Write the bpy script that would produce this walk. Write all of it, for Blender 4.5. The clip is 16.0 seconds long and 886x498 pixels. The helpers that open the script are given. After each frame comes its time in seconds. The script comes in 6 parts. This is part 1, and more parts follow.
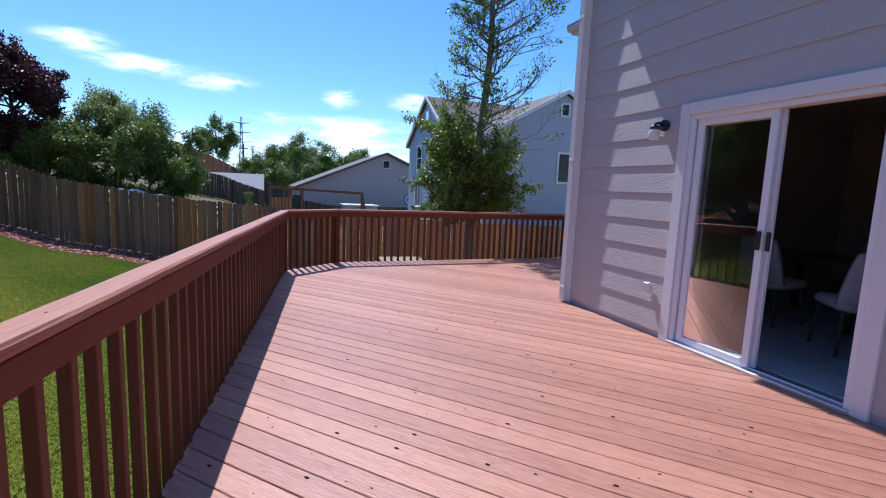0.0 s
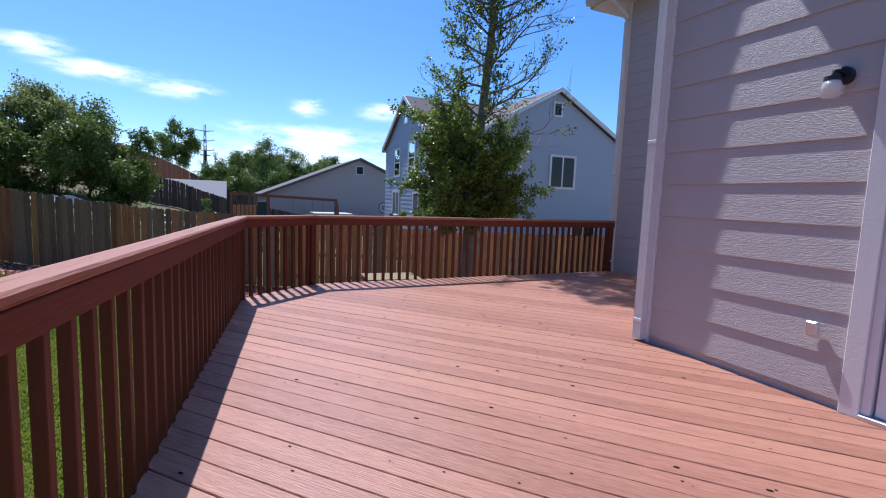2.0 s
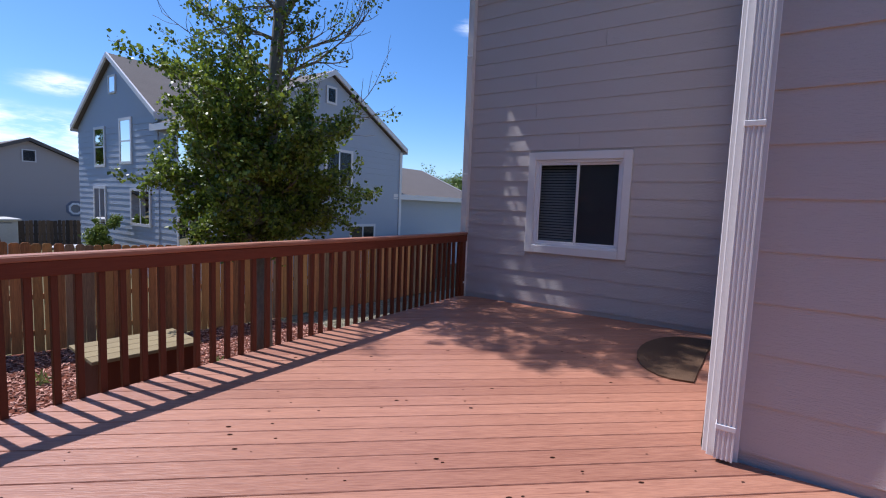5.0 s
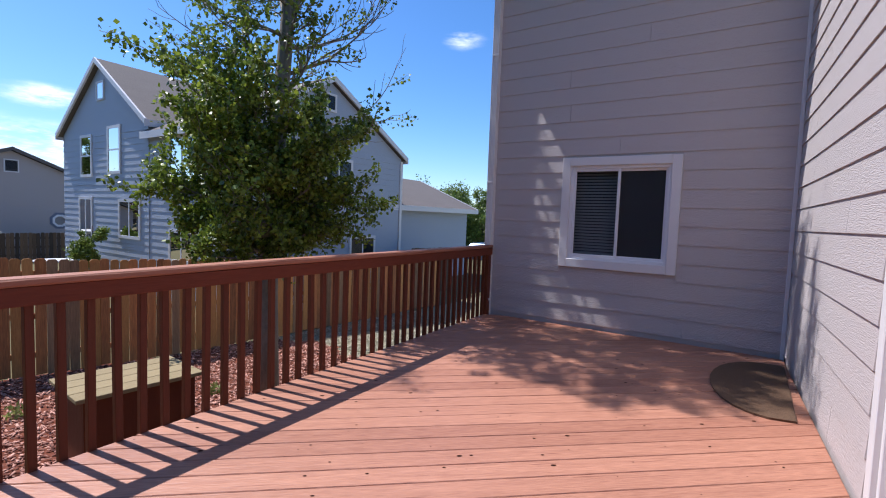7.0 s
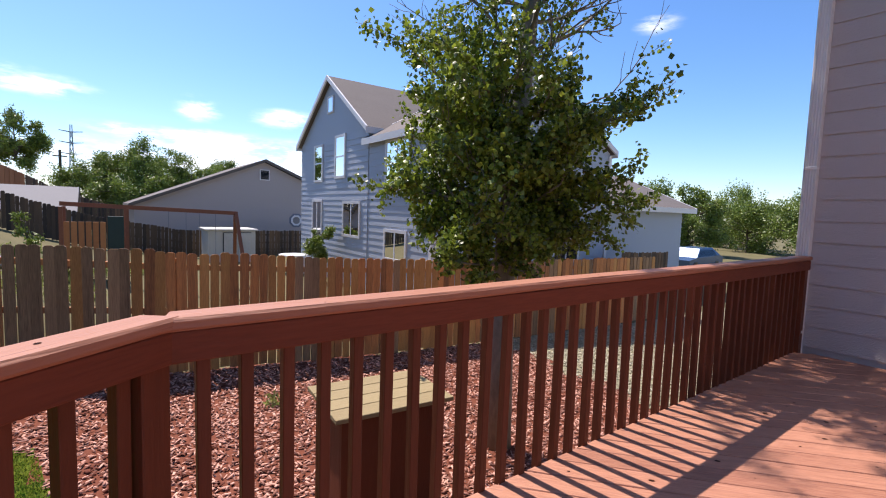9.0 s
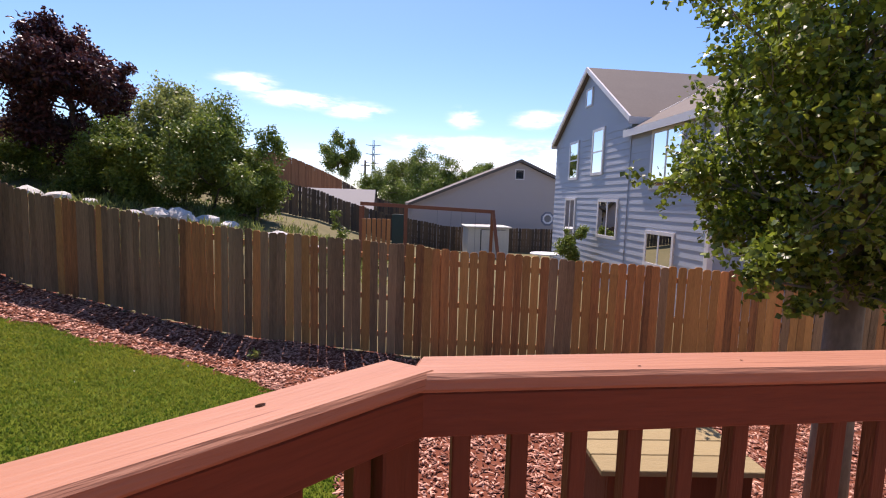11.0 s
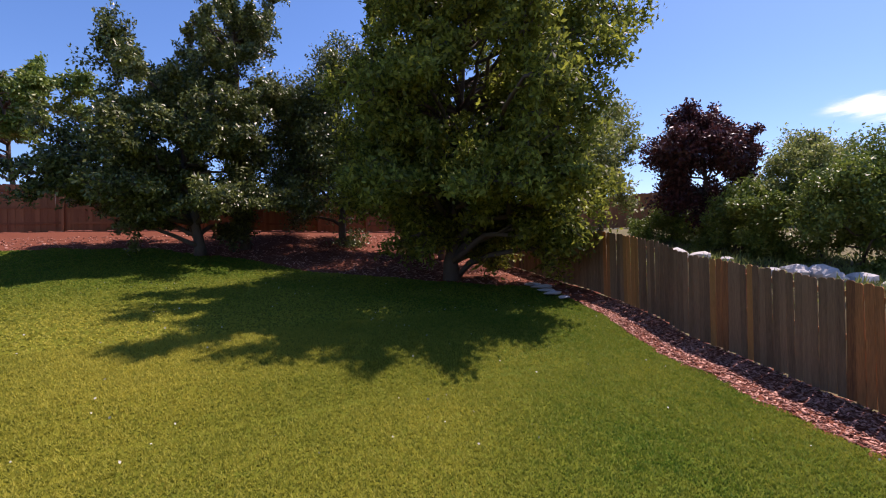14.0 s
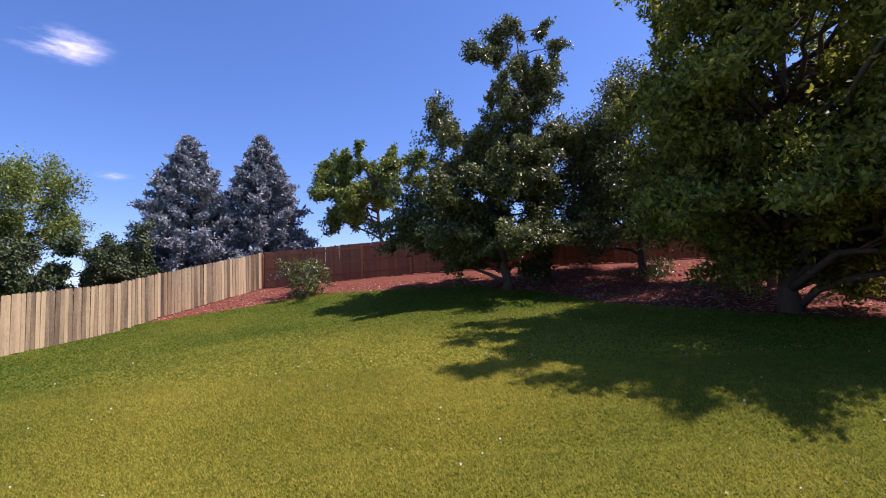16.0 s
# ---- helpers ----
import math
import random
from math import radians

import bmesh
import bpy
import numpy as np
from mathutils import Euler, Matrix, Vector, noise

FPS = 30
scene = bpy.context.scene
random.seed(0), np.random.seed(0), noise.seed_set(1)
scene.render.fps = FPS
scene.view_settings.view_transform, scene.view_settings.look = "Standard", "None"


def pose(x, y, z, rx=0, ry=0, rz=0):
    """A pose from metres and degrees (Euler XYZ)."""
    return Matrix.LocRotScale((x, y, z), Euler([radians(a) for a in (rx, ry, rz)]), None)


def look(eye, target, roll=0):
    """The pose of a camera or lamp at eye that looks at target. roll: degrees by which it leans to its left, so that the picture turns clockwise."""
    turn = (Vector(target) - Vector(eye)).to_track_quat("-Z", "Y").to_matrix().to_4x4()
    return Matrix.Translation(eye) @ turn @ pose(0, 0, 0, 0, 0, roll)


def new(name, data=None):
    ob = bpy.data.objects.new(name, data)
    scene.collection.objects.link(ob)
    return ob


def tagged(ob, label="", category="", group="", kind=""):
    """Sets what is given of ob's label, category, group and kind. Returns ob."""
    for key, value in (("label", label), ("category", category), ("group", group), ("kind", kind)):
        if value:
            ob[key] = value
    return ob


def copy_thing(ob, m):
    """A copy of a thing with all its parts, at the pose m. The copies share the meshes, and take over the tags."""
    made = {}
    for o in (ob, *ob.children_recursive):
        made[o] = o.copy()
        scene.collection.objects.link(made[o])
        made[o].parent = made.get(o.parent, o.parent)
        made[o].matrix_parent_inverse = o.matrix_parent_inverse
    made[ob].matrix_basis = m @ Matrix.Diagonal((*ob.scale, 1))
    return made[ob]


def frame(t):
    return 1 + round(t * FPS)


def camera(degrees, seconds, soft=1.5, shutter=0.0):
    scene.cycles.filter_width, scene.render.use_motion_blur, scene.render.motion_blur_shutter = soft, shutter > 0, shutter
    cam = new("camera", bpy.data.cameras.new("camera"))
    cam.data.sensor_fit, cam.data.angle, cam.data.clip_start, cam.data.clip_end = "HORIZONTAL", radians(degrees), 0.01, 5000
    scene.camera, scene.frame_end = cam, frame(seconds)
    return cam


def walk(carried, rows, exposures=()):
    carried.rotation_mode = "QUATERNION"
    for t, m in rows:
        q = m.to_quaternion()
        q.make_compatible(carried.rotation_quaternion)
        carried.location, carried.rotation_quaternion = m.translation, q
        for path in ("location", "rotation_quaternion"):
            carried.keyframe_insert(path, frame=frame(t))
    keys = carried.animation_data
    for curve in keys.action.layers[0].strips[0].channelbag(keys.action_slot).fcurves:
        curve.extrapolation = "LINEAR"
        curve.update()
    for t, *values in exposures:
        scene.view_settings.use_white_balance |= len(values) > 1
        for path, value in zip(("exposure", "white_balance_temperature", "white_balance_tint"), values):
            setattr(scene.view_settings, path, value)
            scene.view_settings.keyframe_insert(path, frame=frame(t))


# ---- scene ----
cam = camera(86.6, 16.0, 1.1)
PATH = [
    (0, (-0.658, -0.563, 1.353), (0.041, 1.294, 1.099), 2.4),
    (0.5, (-0.697, -0.215, 1.332), (-0.024, 1.653, 1.089), 2.4),
    (1, (-0.673, 0.227, 1.304), (-0.002, 2.098, 1.084), 2.3),
    (1.5, (-0.555, 0.743, 1.246), (0.117, 2.614, 1.03), 2.2),
    (2, (-0.499, 1.3, 1.203), (0.316, 3.115, 0.992), 2.2),
    (2.5, (-0.415, 1.86, 1.182), (0.562, 3.591, 0.966), 2.0),
    (3, (-0.333, 2.458, 1.198), (0.689, 4.161, 0.965), 2.0),
    (3.5, (-0.294, 3.034, 1.22), (0.93, 4.598, 0.984), 2.2),
    (4, (-0.162, 3.539, 1.244), (1.195, 4.99, 1.009), 2.2),
    (4.5, (-0.114, 3.97, 1.272), (1.426, 5.228, 1.06), 2.3),
    (4.7, (-0.07, 4.104, 1.296), (1.536, 5.276, 1.085), 2.3),
    (6.8, (0.211, 4.874, 1.28), (1.915, 5.912, 1.15), 2.1),
    (7, (0.223, 4.961, 1.271), (1.893, 6.054, 1.138), 2.1),
    (7.5, (0.319, 5.246, 1.266), (1.78, 6.605, 1.127), 2.0),
    (8, (0.345, 5.536, 1.232), (1.595, 7.09, 1.085), 1.9),
    (8.2, (0.304, 5.671, 1.232), (1.523, 7.25, 1.085), 1.8),
    (10.3, (0.559, 6.765, 1.254), (1.33, 8.6, 1.059), 2.4),
    (10.5, (0.528, 6.761, 1.237), (1.154, 8.65, 1.04), 2.2),
    (11, (0.459, 6.817, 1.251), (0.661, 8.796, 1.05), 1.8),
    (11.5, (0.395, 6.776, 1.274), (0.107, 8.746, 1.081), 1.1),
    (12, (0.256, 6.735, 1.272), (-0.506, 8.577, 1.105), 0.6),
    (12.5, (0.157, 6.68, 1.284), (-0.965, 8.332, 1.167), -0.1),
    (13, (0.163, 6.588, 1.37), (-1.245, 8.006, 1.289), -0.3),
    (13.5, (-0.059, 6.518, 1.39), (-1.638, 7.746, 1.365), -0.7),
    (14, (-0.246, 6.41, 1.378), (-1.964, 7.434, 1.386), -1.2),
    (14.5, (-0.321, 6.362, 1.353), (-2.188, 7.076, 1.423), -2.0),
    (15, (-0.325, 6.342, 1.332), (-2.28, 6.744, 1.454), -2.4),
    (15.5, (-0.319, 6.35, 1.315), (-2.308, 6.473, 1.479), -2.6),
    (16, (-0.192, 6.323, 1.331), (-2.178, 6.187, 1.526), -3.0),
]

EXPOSURES = [(0.0, 0.27, 5400, 15), (4.5, 0.09, 5800, 17), (7.5, 0.42, 6050, 15), (10.5, 0.62, 7150, 26), (12.5, 0.38, 7050, 29), (14.5, 0.44, 6800, 36), (16.0, 0.46, 6450, 41)]
walk(cam, [(t, look(eye, target, roll)) for t, eye, target, roll in PATH], EXPOSURES)

# ---- light ----
SUN_EL, SUN_FROM = 60.0, Vector((-0.150, 0.99, 0)).normalized()
sun_dir = (SUN_FROM * math.cos(radians(SUN_EL)) + Vector((0, 0, math.sin(radians(SUN_EL))))).normalized()
sun = new("sun", bpy.data.lights.new("sun", "SUN"))
sun.data.energy, sun.data.angle, sun.data.color = 5.0, radians(0.53), (1.0, 0.95, 0.88)
sun.matrix_world = look(sun_dir * 60, (0, 0, 0))

world = bpy.data.worlds.new("world")
scene.world = world
world.use_nodes = True
wn, wl = world.node_tree.nodes, world.node_tree.links
wn.clear()
w_out, w_bg, w_sky = wn.new("ShaderNodeOutputWorld"), wn.new("ShaderNodeBackground"), wn.new("ShaderNodeTexSky")
w_sky.sky_type, w_sky.sun_disc = "NISHITA", False
w_sky.sun_elevation, w_sky.sun_rotation = radians(SUN_EL), math.atan2(SUN_FROM.x, SUN_FROM.y)
w_sky.altitude, w_sky.air_density, w_sky.dust_density, w_sky.ozone_density = 1700, 1.1, 1.7, 5.0
w_bg.inputs["Strength"].default_value = 0.146
wl.new(w_bg.outputs[0], w_out.inputs[0])


def wmath(op, a, b=None, c=None):
    n = wn.new("ShaderNodeMath")
    n.operation = op
    for k, v in enumerate((a, b, c)):
        if v is None:
            continue
        if isinstance(v, (int, float)):
            n.inputs[k].default_value = v
        else:
            wl.new(v, n.inputs[k])
    return n.outputs[0]


w_tc, w_sep = wn.new("ShaderNodeTexCoord"), wn.new("ShaderNodeSeparateXYZ")
wl.new(w_tc.outputs["Generated"], w_sep.inputs[0])
w_az = wmath("ARCTAN2", w_sep.outputs[0], w_sep.outputs[1])
w_el = wmath("ARCSINE", w_sep.outputs[2])
w_comb, w_noise = wn.new("ShaderNodeCombineXYZ"), wn.new("ShaderNodeTexNoise")
wl.new(wmath("MULTIPLY", w_az, 9.0), w_comb.inputs[0])
wl.new(wmath("MULTIPLY", w_el, 34.0), w_comb.inputs[1])
wl.new(w_comb.outputs[0], w_noise.inputs["Vector"])
w_noise.inputs["Scale"].default_value, w_noise.inputs["Detail"].default_value = 1.0, 7.0
w_noise.inputs["Roughness"].default_value = 0.62
# drifting wisps: azimuth, elevation, half width, half height, density (degrees)
WISPS = [(-16.5, 12.2, 3.2, 1.1, 1.0), (-11, 10.9, 4.8, 1.0, 1.15), (-4.8, 10.1, 3.6, 0.9, 1.1), (8.1, 9.9, 2.0, 1.3, 1.05), (1.2, 7.1, 3.6, 0.6, 0.9), (8.5, 6.3, 7, 1.4, 1.25),
         (16, 5.8, 6, 1.5, 1.15), (17, 9.7, 3.4, 1.0, 1.05), (9, 4.0, 20, 2.2, 0.95), (-40, 12, 8, 1.0, .4), (58.3, 20.3, 2.3, 1.0, .8), (-133.6, 24.9, 4, 1.7, .6), (-129, 13.6, 2.0, .5, .45)]
w_cov = None
for az, el, ha, he, dens in WISPS:
    da = wmath("DIVIDE", wmath("SUBTRACT", w_az, radians(az)), radians(ha))
    de = wmath("DIVIDE", wmath("SUBTRACT", w_el, radians(el)), radians(he))
    g = wmath("EXPONENT", wmath("MULTIPLY", wmath("ADD", wmath("MULTIPLY", da, da), wmath("MULTIPLY", de, de)), -1.0))
    g = wmath("MULTIPLY", g, dens)
    w_cov = g if w_cov is None else wmath("MAXIMUM", w_cov, g)
w_ramp = wn.new("ShaderNodeMapRange")
w_ramp.interpolation_type = "SMOOTHSTEP"
wl.new(wmath("MULTIPLY", w_cov, wmath("MULTIPLY_ADD", w_noise.outputs[0], 2.6, -0.78)), w_ramp.inputs[0])
w_ramp.inputs[1].default_value, w_ramp.inputs[2].default_value, w_ramp.inputs[4].default_value = 0.08, 0.75, 0.85
w_mix = wn.new("ShaderNodeMix")
w_mix.data_type = "RGBA"
wl.new(w_ramp.outputs[0], w_mix.inputs[0])
w_hue = wn.new("ShaderNodeHueSaturation")
w_hue.inputs["Saturation"].default_value = 1.18
wl.new(w_sky.outputs[0], w_hue.inputs["Color"])
wl.new(w_hue.outputs[0], w_mix.inputs[6])
w_mix.inputs[7].default_value = (8.6, 8.8, 9.2, 1)
wl.new(w_mix.outputs[2], w_bg.inputs[0])

# ---- materials ----
MATS = {}


def mat(name, color, rough=0.7, var=0.25, scale=3.0, fine=60.0, fine_amt=0.25, bump=0.15, metal=0.0, stretch=(1, 1, 1), each=0.0, island=0.0, color2=None,
        spec=0.5, trans=0.0, coord="Object", dist=0.01, soft_up=0.0, parched=None, cracks=None):
    """Procedural surface: large stains, fine grain, bump, and a shift of tone from piece to piece."""
    m = bpy.data.materials.new(name)
    m.use_nodes = True
    n, l = m.node_tree.nodes, m.node_tree.links
    b = n["Principled BSDF"]
    b.inputs["Roughness"].default_value, b.inputs["Metallic"].default_value = rough, metal
    b.inputs["Specular IOR Level"].default_value = spec
    tc, mp = n.new("ShaderNodeTexCoord"), n.new("ShaderNodeMapping")
    mp.inputs["Scale"].default_value = stretch
    vec = tc.outputs["Object"]
    if coord == "World":
        vec = n.new("ShaderNodeNewGeometry").outputs["Position"]
    info = n.new("ShaderNodeObjectInfo")
    shift = n.new("ShaderNodeVectorMath")
    shift.operation = "MULTIPLY_ADD"
    l.new(info.outputs["Random"], shift.inputs[0])
    shift.inputs[1].default_value = (37, 17, 53) if each else (0, 0, 0)
    l.new(vec, shift.inputs[2])
    l.new(shift.outputs[0], mp.inputs[0])
    big, small = n.new("ShaderNodeTexNoise"), n.new("ShaderNodeTexNoise")
    for t, sc, de in ((big, scale, 4.0), (small, fine, 3.0)):
        t.inputs["Scale"].default_value, t.inputs["Detail"].default_value = sc, de
        l.new(mp.outputs[0], t.inputs["Vector"])

    def math_(op, a, c):
        k = n.new("ShaderNodeMath")
        k.operation = op
        for q, v in enumerate((a, c)):
            if isinstance(v, (int, float)):
                k.inputs[q].default_value = v
            else:
                l.new(v, k.inputs[q])
        return k.outputs[0]

    tone = math_("ADD", math_("MULTIPLY", math_("SUBTRACT", big.outputs[0], 0.5), 2 * var), math_("MULTIPLY", math_("SUBTRACT", small.outputs[0], 0.5), 2 * fine_amt))
    if each:
        tone = math_("ADD", tone, math_("MULTIPLY", math_("SUBTRACT", info.outputs["Random"], 0.5), 2 * each))
    if island:
        geo = n.new("ShaderNodeNewGeometry")
        tone = math_("ADD", tone, math_("MULTIPLY", math_("SUBTRACT", geo.outputs["Random Per Island"], 0.5), 2 * island))
    if cracks:
        # thin drying checks along the grain
        depth, along, across, low = cracks
        cm, cn, cr = n.new("ShaderNodeMapping"), n.new("ShaderNodeTexNoise"), n.new("ShaderNodeMapRange")
        cm.inputs["Scale"].default_value = (along, across, across)
        l.new(shift.outputs[0], cm.inputs[0])
        l.new(cm.outputs[0], cn.inputs["Vector"])
        cn.inputs["Scale"].default_value, cn.inputs["Detail"].default_value = 1.0, 3.0
        l.new(cn.outputs[0], cr.inputs[0])
        cr.inputs[1].default_value, cr.inputs[2].default_value = low, low + 0.05
        tone = math_("SUBTRACT", tone, math_("MULTIPLY", cr.outputs[0], depth))
    if parched:
        # the turf dries out round one place
        px, py, pr, amount = parched
        sep = n.new("ShaderNodeSeparateXYZ")
        l.new(vec, sep.inputs[0])
        ex, ey = math_("DIVIDE", math_("SUBTRACT", sep.outputs[0], px), pr), math_("DIVIDE", math_("SUBTRACT", sep.outputs[1], py), pr)
        near = math_("SUBTRACT", 1.0, math_("MINIMUM", math_("ADD", math_("MULTIPLY", ex, ex), math_("MULTIPLY", ey, ey)), 1.6))
        tone = math_("ADD", tone, math_("MULTIPLY", near, amount))
    mix = n.new("ShaderNodeMix")
    mix.data_type = "RGBA"
    c2 = color2 or tuple(min(1.0, c * 1.9) for c in color)
    c1 = color if color2 else tuple(c * 0.35 for c in color)
    l.new(math_("ADD", tone, 0.5 if color2 else 0.42), mix.inputs[0])
    mix.inputs[6].default_value, mix.inputs[7].default_value = (*c1, 1), (*c2, 1)
    l.new(mix.outputs[2], b.inputs["Base Color"])
    if bump:
        bp = n.new("ShaderNodeBump")
        bp.inputs["Strength"].default_value, bp.inputs["Distance"].default_value = bump, dist
        l.new(math_("ADD", small.outputs[0], math_("MULTIPLY", big.outputs[0], 0.6)), bp.inputs["Height"])
        l.new(bp.outputs[0], b.inputs["Normal"])
    if soft_up:
        # fine blades shade like the soft mat that they form
        gn, mx = n.new("ShaderNodeNewGeometry"), n.new("ShaderNodeMix")
        mx.data_type = "VECTOR"
        mx.inputs[0].default_value = soft_up
        mx.inputs[5].default_value = (0, 0, 1)
        l.new(gn.outputs["Normal"], mx.inputs[4])
        l.new(mx.outputs[1], b.inputs["Normal"])
    if trans:
        tr, ms = n.new("ShaderNodeBsdfTranslucent"), n.new("ShaderNodeMixShader")
        l.new(mix.outputs[2], tr.inputs["Color"])
        ms.inputs[0].default_value = trans
        l.new(b.outputs[0], ms.inputs[1])
        l.new(tr.outputs[0], ms.inputs[2])
        l.new(ms.outputs[0], n["Material Output"].inputs[0])
    MATS[name] = m
    return m


def glass(name, tint, ior=1.5):
    m = bpy.data.materials.new(name)
    m.use_nodes = True
    n, l = m.node_tree.nodes, m.node_tree.links
    n.remove(n["Principled BSDF"])
    tr, gl, fr, ms = n.new("ShaderNodeBsdfTransparent"), n.new("ShaderNodeBsdfGlossy"), n.new("ShaderNodeFresnel"), n.new("ShaderNodeMixShader")
    tr.inputs["Color"].default_value = (*tint, 1)
    gl.inputs["Roughness"].default_value = 0.01
    fr.inputs["IOR"].default_value = ior
    l.new(fr.outputs[0], ms.inputs[0])
    l.new(tr.outputs[0], ms.inputs[1])
    l.new(gl.outputs[0], ms.inputs[2])
    l.new(ms.outputs[0], n["Material Output"].inputs[0])
    return m


M_DECK = mat("deck_stain", (0.21, 0.074, 0.045), 0.5, 0.22, 1.6, 9.0, 0.42, 0.4, stretch=(1.2, 14, 14), each=0.16, color2=(0.57, 0.275, 0.172), cracks=(0.55, 2.2, 95, 0.66))
# red-brown stain, darkened further to carry the shade of the rail's unlit inner side
M_RAIL = mat("shaded_rail_stain", (0.095, 0.024, 0.010), 0.65, 0.18, 2.0, 9.0, 0.25, 0.25, stretch=(1.2, 12, 12), color2=(0.22, 0.055, 0.026), spec=0.25)
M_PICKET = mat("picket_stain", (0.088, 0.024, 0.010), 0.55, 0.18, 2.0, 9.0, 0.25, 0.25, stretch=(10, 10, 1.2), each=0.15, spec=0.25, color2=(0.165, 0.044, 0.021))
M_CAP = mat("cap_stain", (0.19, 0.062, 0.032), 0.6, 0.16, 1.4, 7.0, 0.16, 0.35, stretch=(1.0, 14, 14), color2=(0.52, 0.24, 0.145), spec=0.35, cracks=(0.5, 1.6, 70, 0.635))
M_KNOT = mat("knot_hole", (0.030, 0.012, 0.008), 0.95, 0.2, 30, 90, 0.2, spec=0.05)
M_SIDING = mat("siding_paint", (0.44, 0.395, 0.38), 0.6, 0.05, 0.7, 22.0, 0.10, 0.5, stretch=(1.0, 1.0, 9.0), each=0.03, color2=(0.55, 0.50, 0.48), coord="World")
M_TRIM = mat("white_trim_paint", (0.66, 0.64, 0.62), 0.5, 0.06, 1.5, 40, 0.05, 0.1, color2=(0.78, 0.76, 0.75))
M_VINYL = mat("white_vinyl", (0.74, 0.74, 0.75), 0.35, 0.04, 2.0, 50, 0.03, 0.03, color2=(0.82, 0.82, 0.83))
M_ALU = mat("aluminium_sill", (0.55, 0.56, 0.58), 0.35, 0.1, 4, 60, 0.1, 0.05, metal=0.8, color2=(0.7, 0.7, 0.72))
M_BLACK = mat("black_metal", (0.015, 0.015, 0.017), 0.4, 0.1, 5, 60, 0.1, 0.05)
M_GLASS = glass("clear_glass", (0.80, 0.84, 0.82))
M_GLASS_DARK = glass("window_glass", (0.72, 0.76, 0.78), 1.38)
M_LAMP_GLASS = mat("seeded_glass", (0.75, 0.77, 0.78), 0.12, 0.1, 20, 80, 0.1, 0.1, color2=(0.92, 0.93, 0.94), trans=0.55)
M_BLIND = mat("grey_blind", (0.30, 0.28, 0.27), 0.6, 0.1, 3, 40, 0.05, 0.05)
# screen mesh; its dark tone also stands in for unlit rooms and gaps
M_SHADE = mat("dark_screen_and_shade", (0.05, 0.05, 0.055), 0.7, 0.1, 3, 80, 0.1, 0.05)
M_ROOM = mat("room_wall", (0.45, 0.41, 0.37), 0.8, 0.05, 1, 40, 0.05, 0.05)
M_TILE = mat("floor_tile", (0.50, 0.48, 0.46), 0.35, 0.1, 2, 30, 0.08, 0.05, each=0.05)
M_CHAIR = mat("white_upholstery", (0.55, 0.55, 0.58), 0.85, 0.05, 3, 80, 0.08, 0.15)
M_WOOD_DARK = mat("dark_wood", (0.09, 0.05, 0.03), 0.5, 0.2, 3, 30, 0.2, 0.1, stretch=(1, 8, 8))
M_FENCE = mat("weathered_cedar", (0.15, 0.064, 0.026), 0.8, 0.38, 1.2, 10, 0.5, 0.4, stretch=(14, 14, 0.7), each=0.3, color2=(0.66, 0.27, 0.085))
M_FENCE_GREY = mat("silvered_cedar", (0.095, 0.056, 0.029), 0.85, 0.35, 1.2, 10, 0.5, 0.4, stretch=(14, 14, 0.7), each=0.22, color2=(0.40, 0.25, 0.135))
M_FENCE_NEW = mat("amber_cedar", (0.26, 0.12, 0.036), 0.8, 0.35, 1.2, 10, 0.45, 0.4, stretch=(9, 9, 1.0), each=0.3, color2=(0.58, 0.29, 0.09))
M_FENCE_FAR = mat("dark_old_cedar", (0.030, 0.024, 0.019), 0.85, 0.16, 1.5, 12, 0.2, 0.3, stretch=(9, 9, 1.0), island=0.45, color2=(0.16, 0.10, 0.055))
M_FENCE_SUN = mat("bleached_cedar", (0.13, 0.095, 0.05), 0.8, 0.45, 1.0, 10, 0.55, 0.4, stretch=(9, 9, 1.0), each=0.45, color2=(0.55, 0.43, 0.22))
M_FENCE_STREAK = mat("rain_streaked_cedar", (0.05, 0.035, 0.02), 0.8, 0.5, 1.0, 10, 0.35, 0.4, stretch=(7, 7, 0.8), each=0.3, color2=(0.38, 0.26, 0.12))
M_FENCE_RED = mat("stained_cedar", (0.19, 0.070, 0.028), 0.8, 0.2, 1.5, 12, 0.25, 0.4, stretch=(9, 9, 1.0), each=0.25, island=0.2, color2=(0.42, 0.18, 0.075))
M_LAWN = mat("lawn_soil", (0.030, 0.080, 0.005), 0.9, 0.35, 0.35, 6.0, 0.35, 0.3, color2=(0.16, 0.155, 0.014), coord="World", spec=0.1, parched=(-7.5, 4.0, 6.5, 0.26))
M_BLADE = mat("grass_blade", (0.040, 0.130, 0.011), 0.6, 0.55, 0.28, 7.0, 0.26, 0.0, island=0.16, color2=(0.42, 0.385, 0.055), coord="World", spec=0.08, trans=0.5, soft_up=0.4, parched=(-7.5, 4.0, 6.8, 0.32))
M_MULCH = mat("mulch_ground", (0.10, 0.030, 0.018), 0.95, 0.2, 1.0, 25, 0.35, 0.6, color2=(0.24, 0.085, 0.05), coord="World", spec=0.1)
M_CHIP = mat("mulch_chip", (0.12, 0.032, 0.018), 0.85, 0.2, 1.0, 40, 0.15, 0.0, island=0.6, color2=(0.66, 0.36, 0.27), coord="World", spec=0.2)
M_DRY = mat("dry_ground", (0.085, 0.085, 0.04), 0.95, 0.35, 0.5, 8, 0.3, 0.5, color2=(0.20, 0.17, 0.09), coord="World", spec=0.1)
M_GRAVEL = mat("gravel_ground", (0.17, 0.16, 0.10), 0.95, 0.2, 1, 30, 0.4, 0.6, color2=(0.36, 0.33, 0.22), coord="World", spec=0.1)
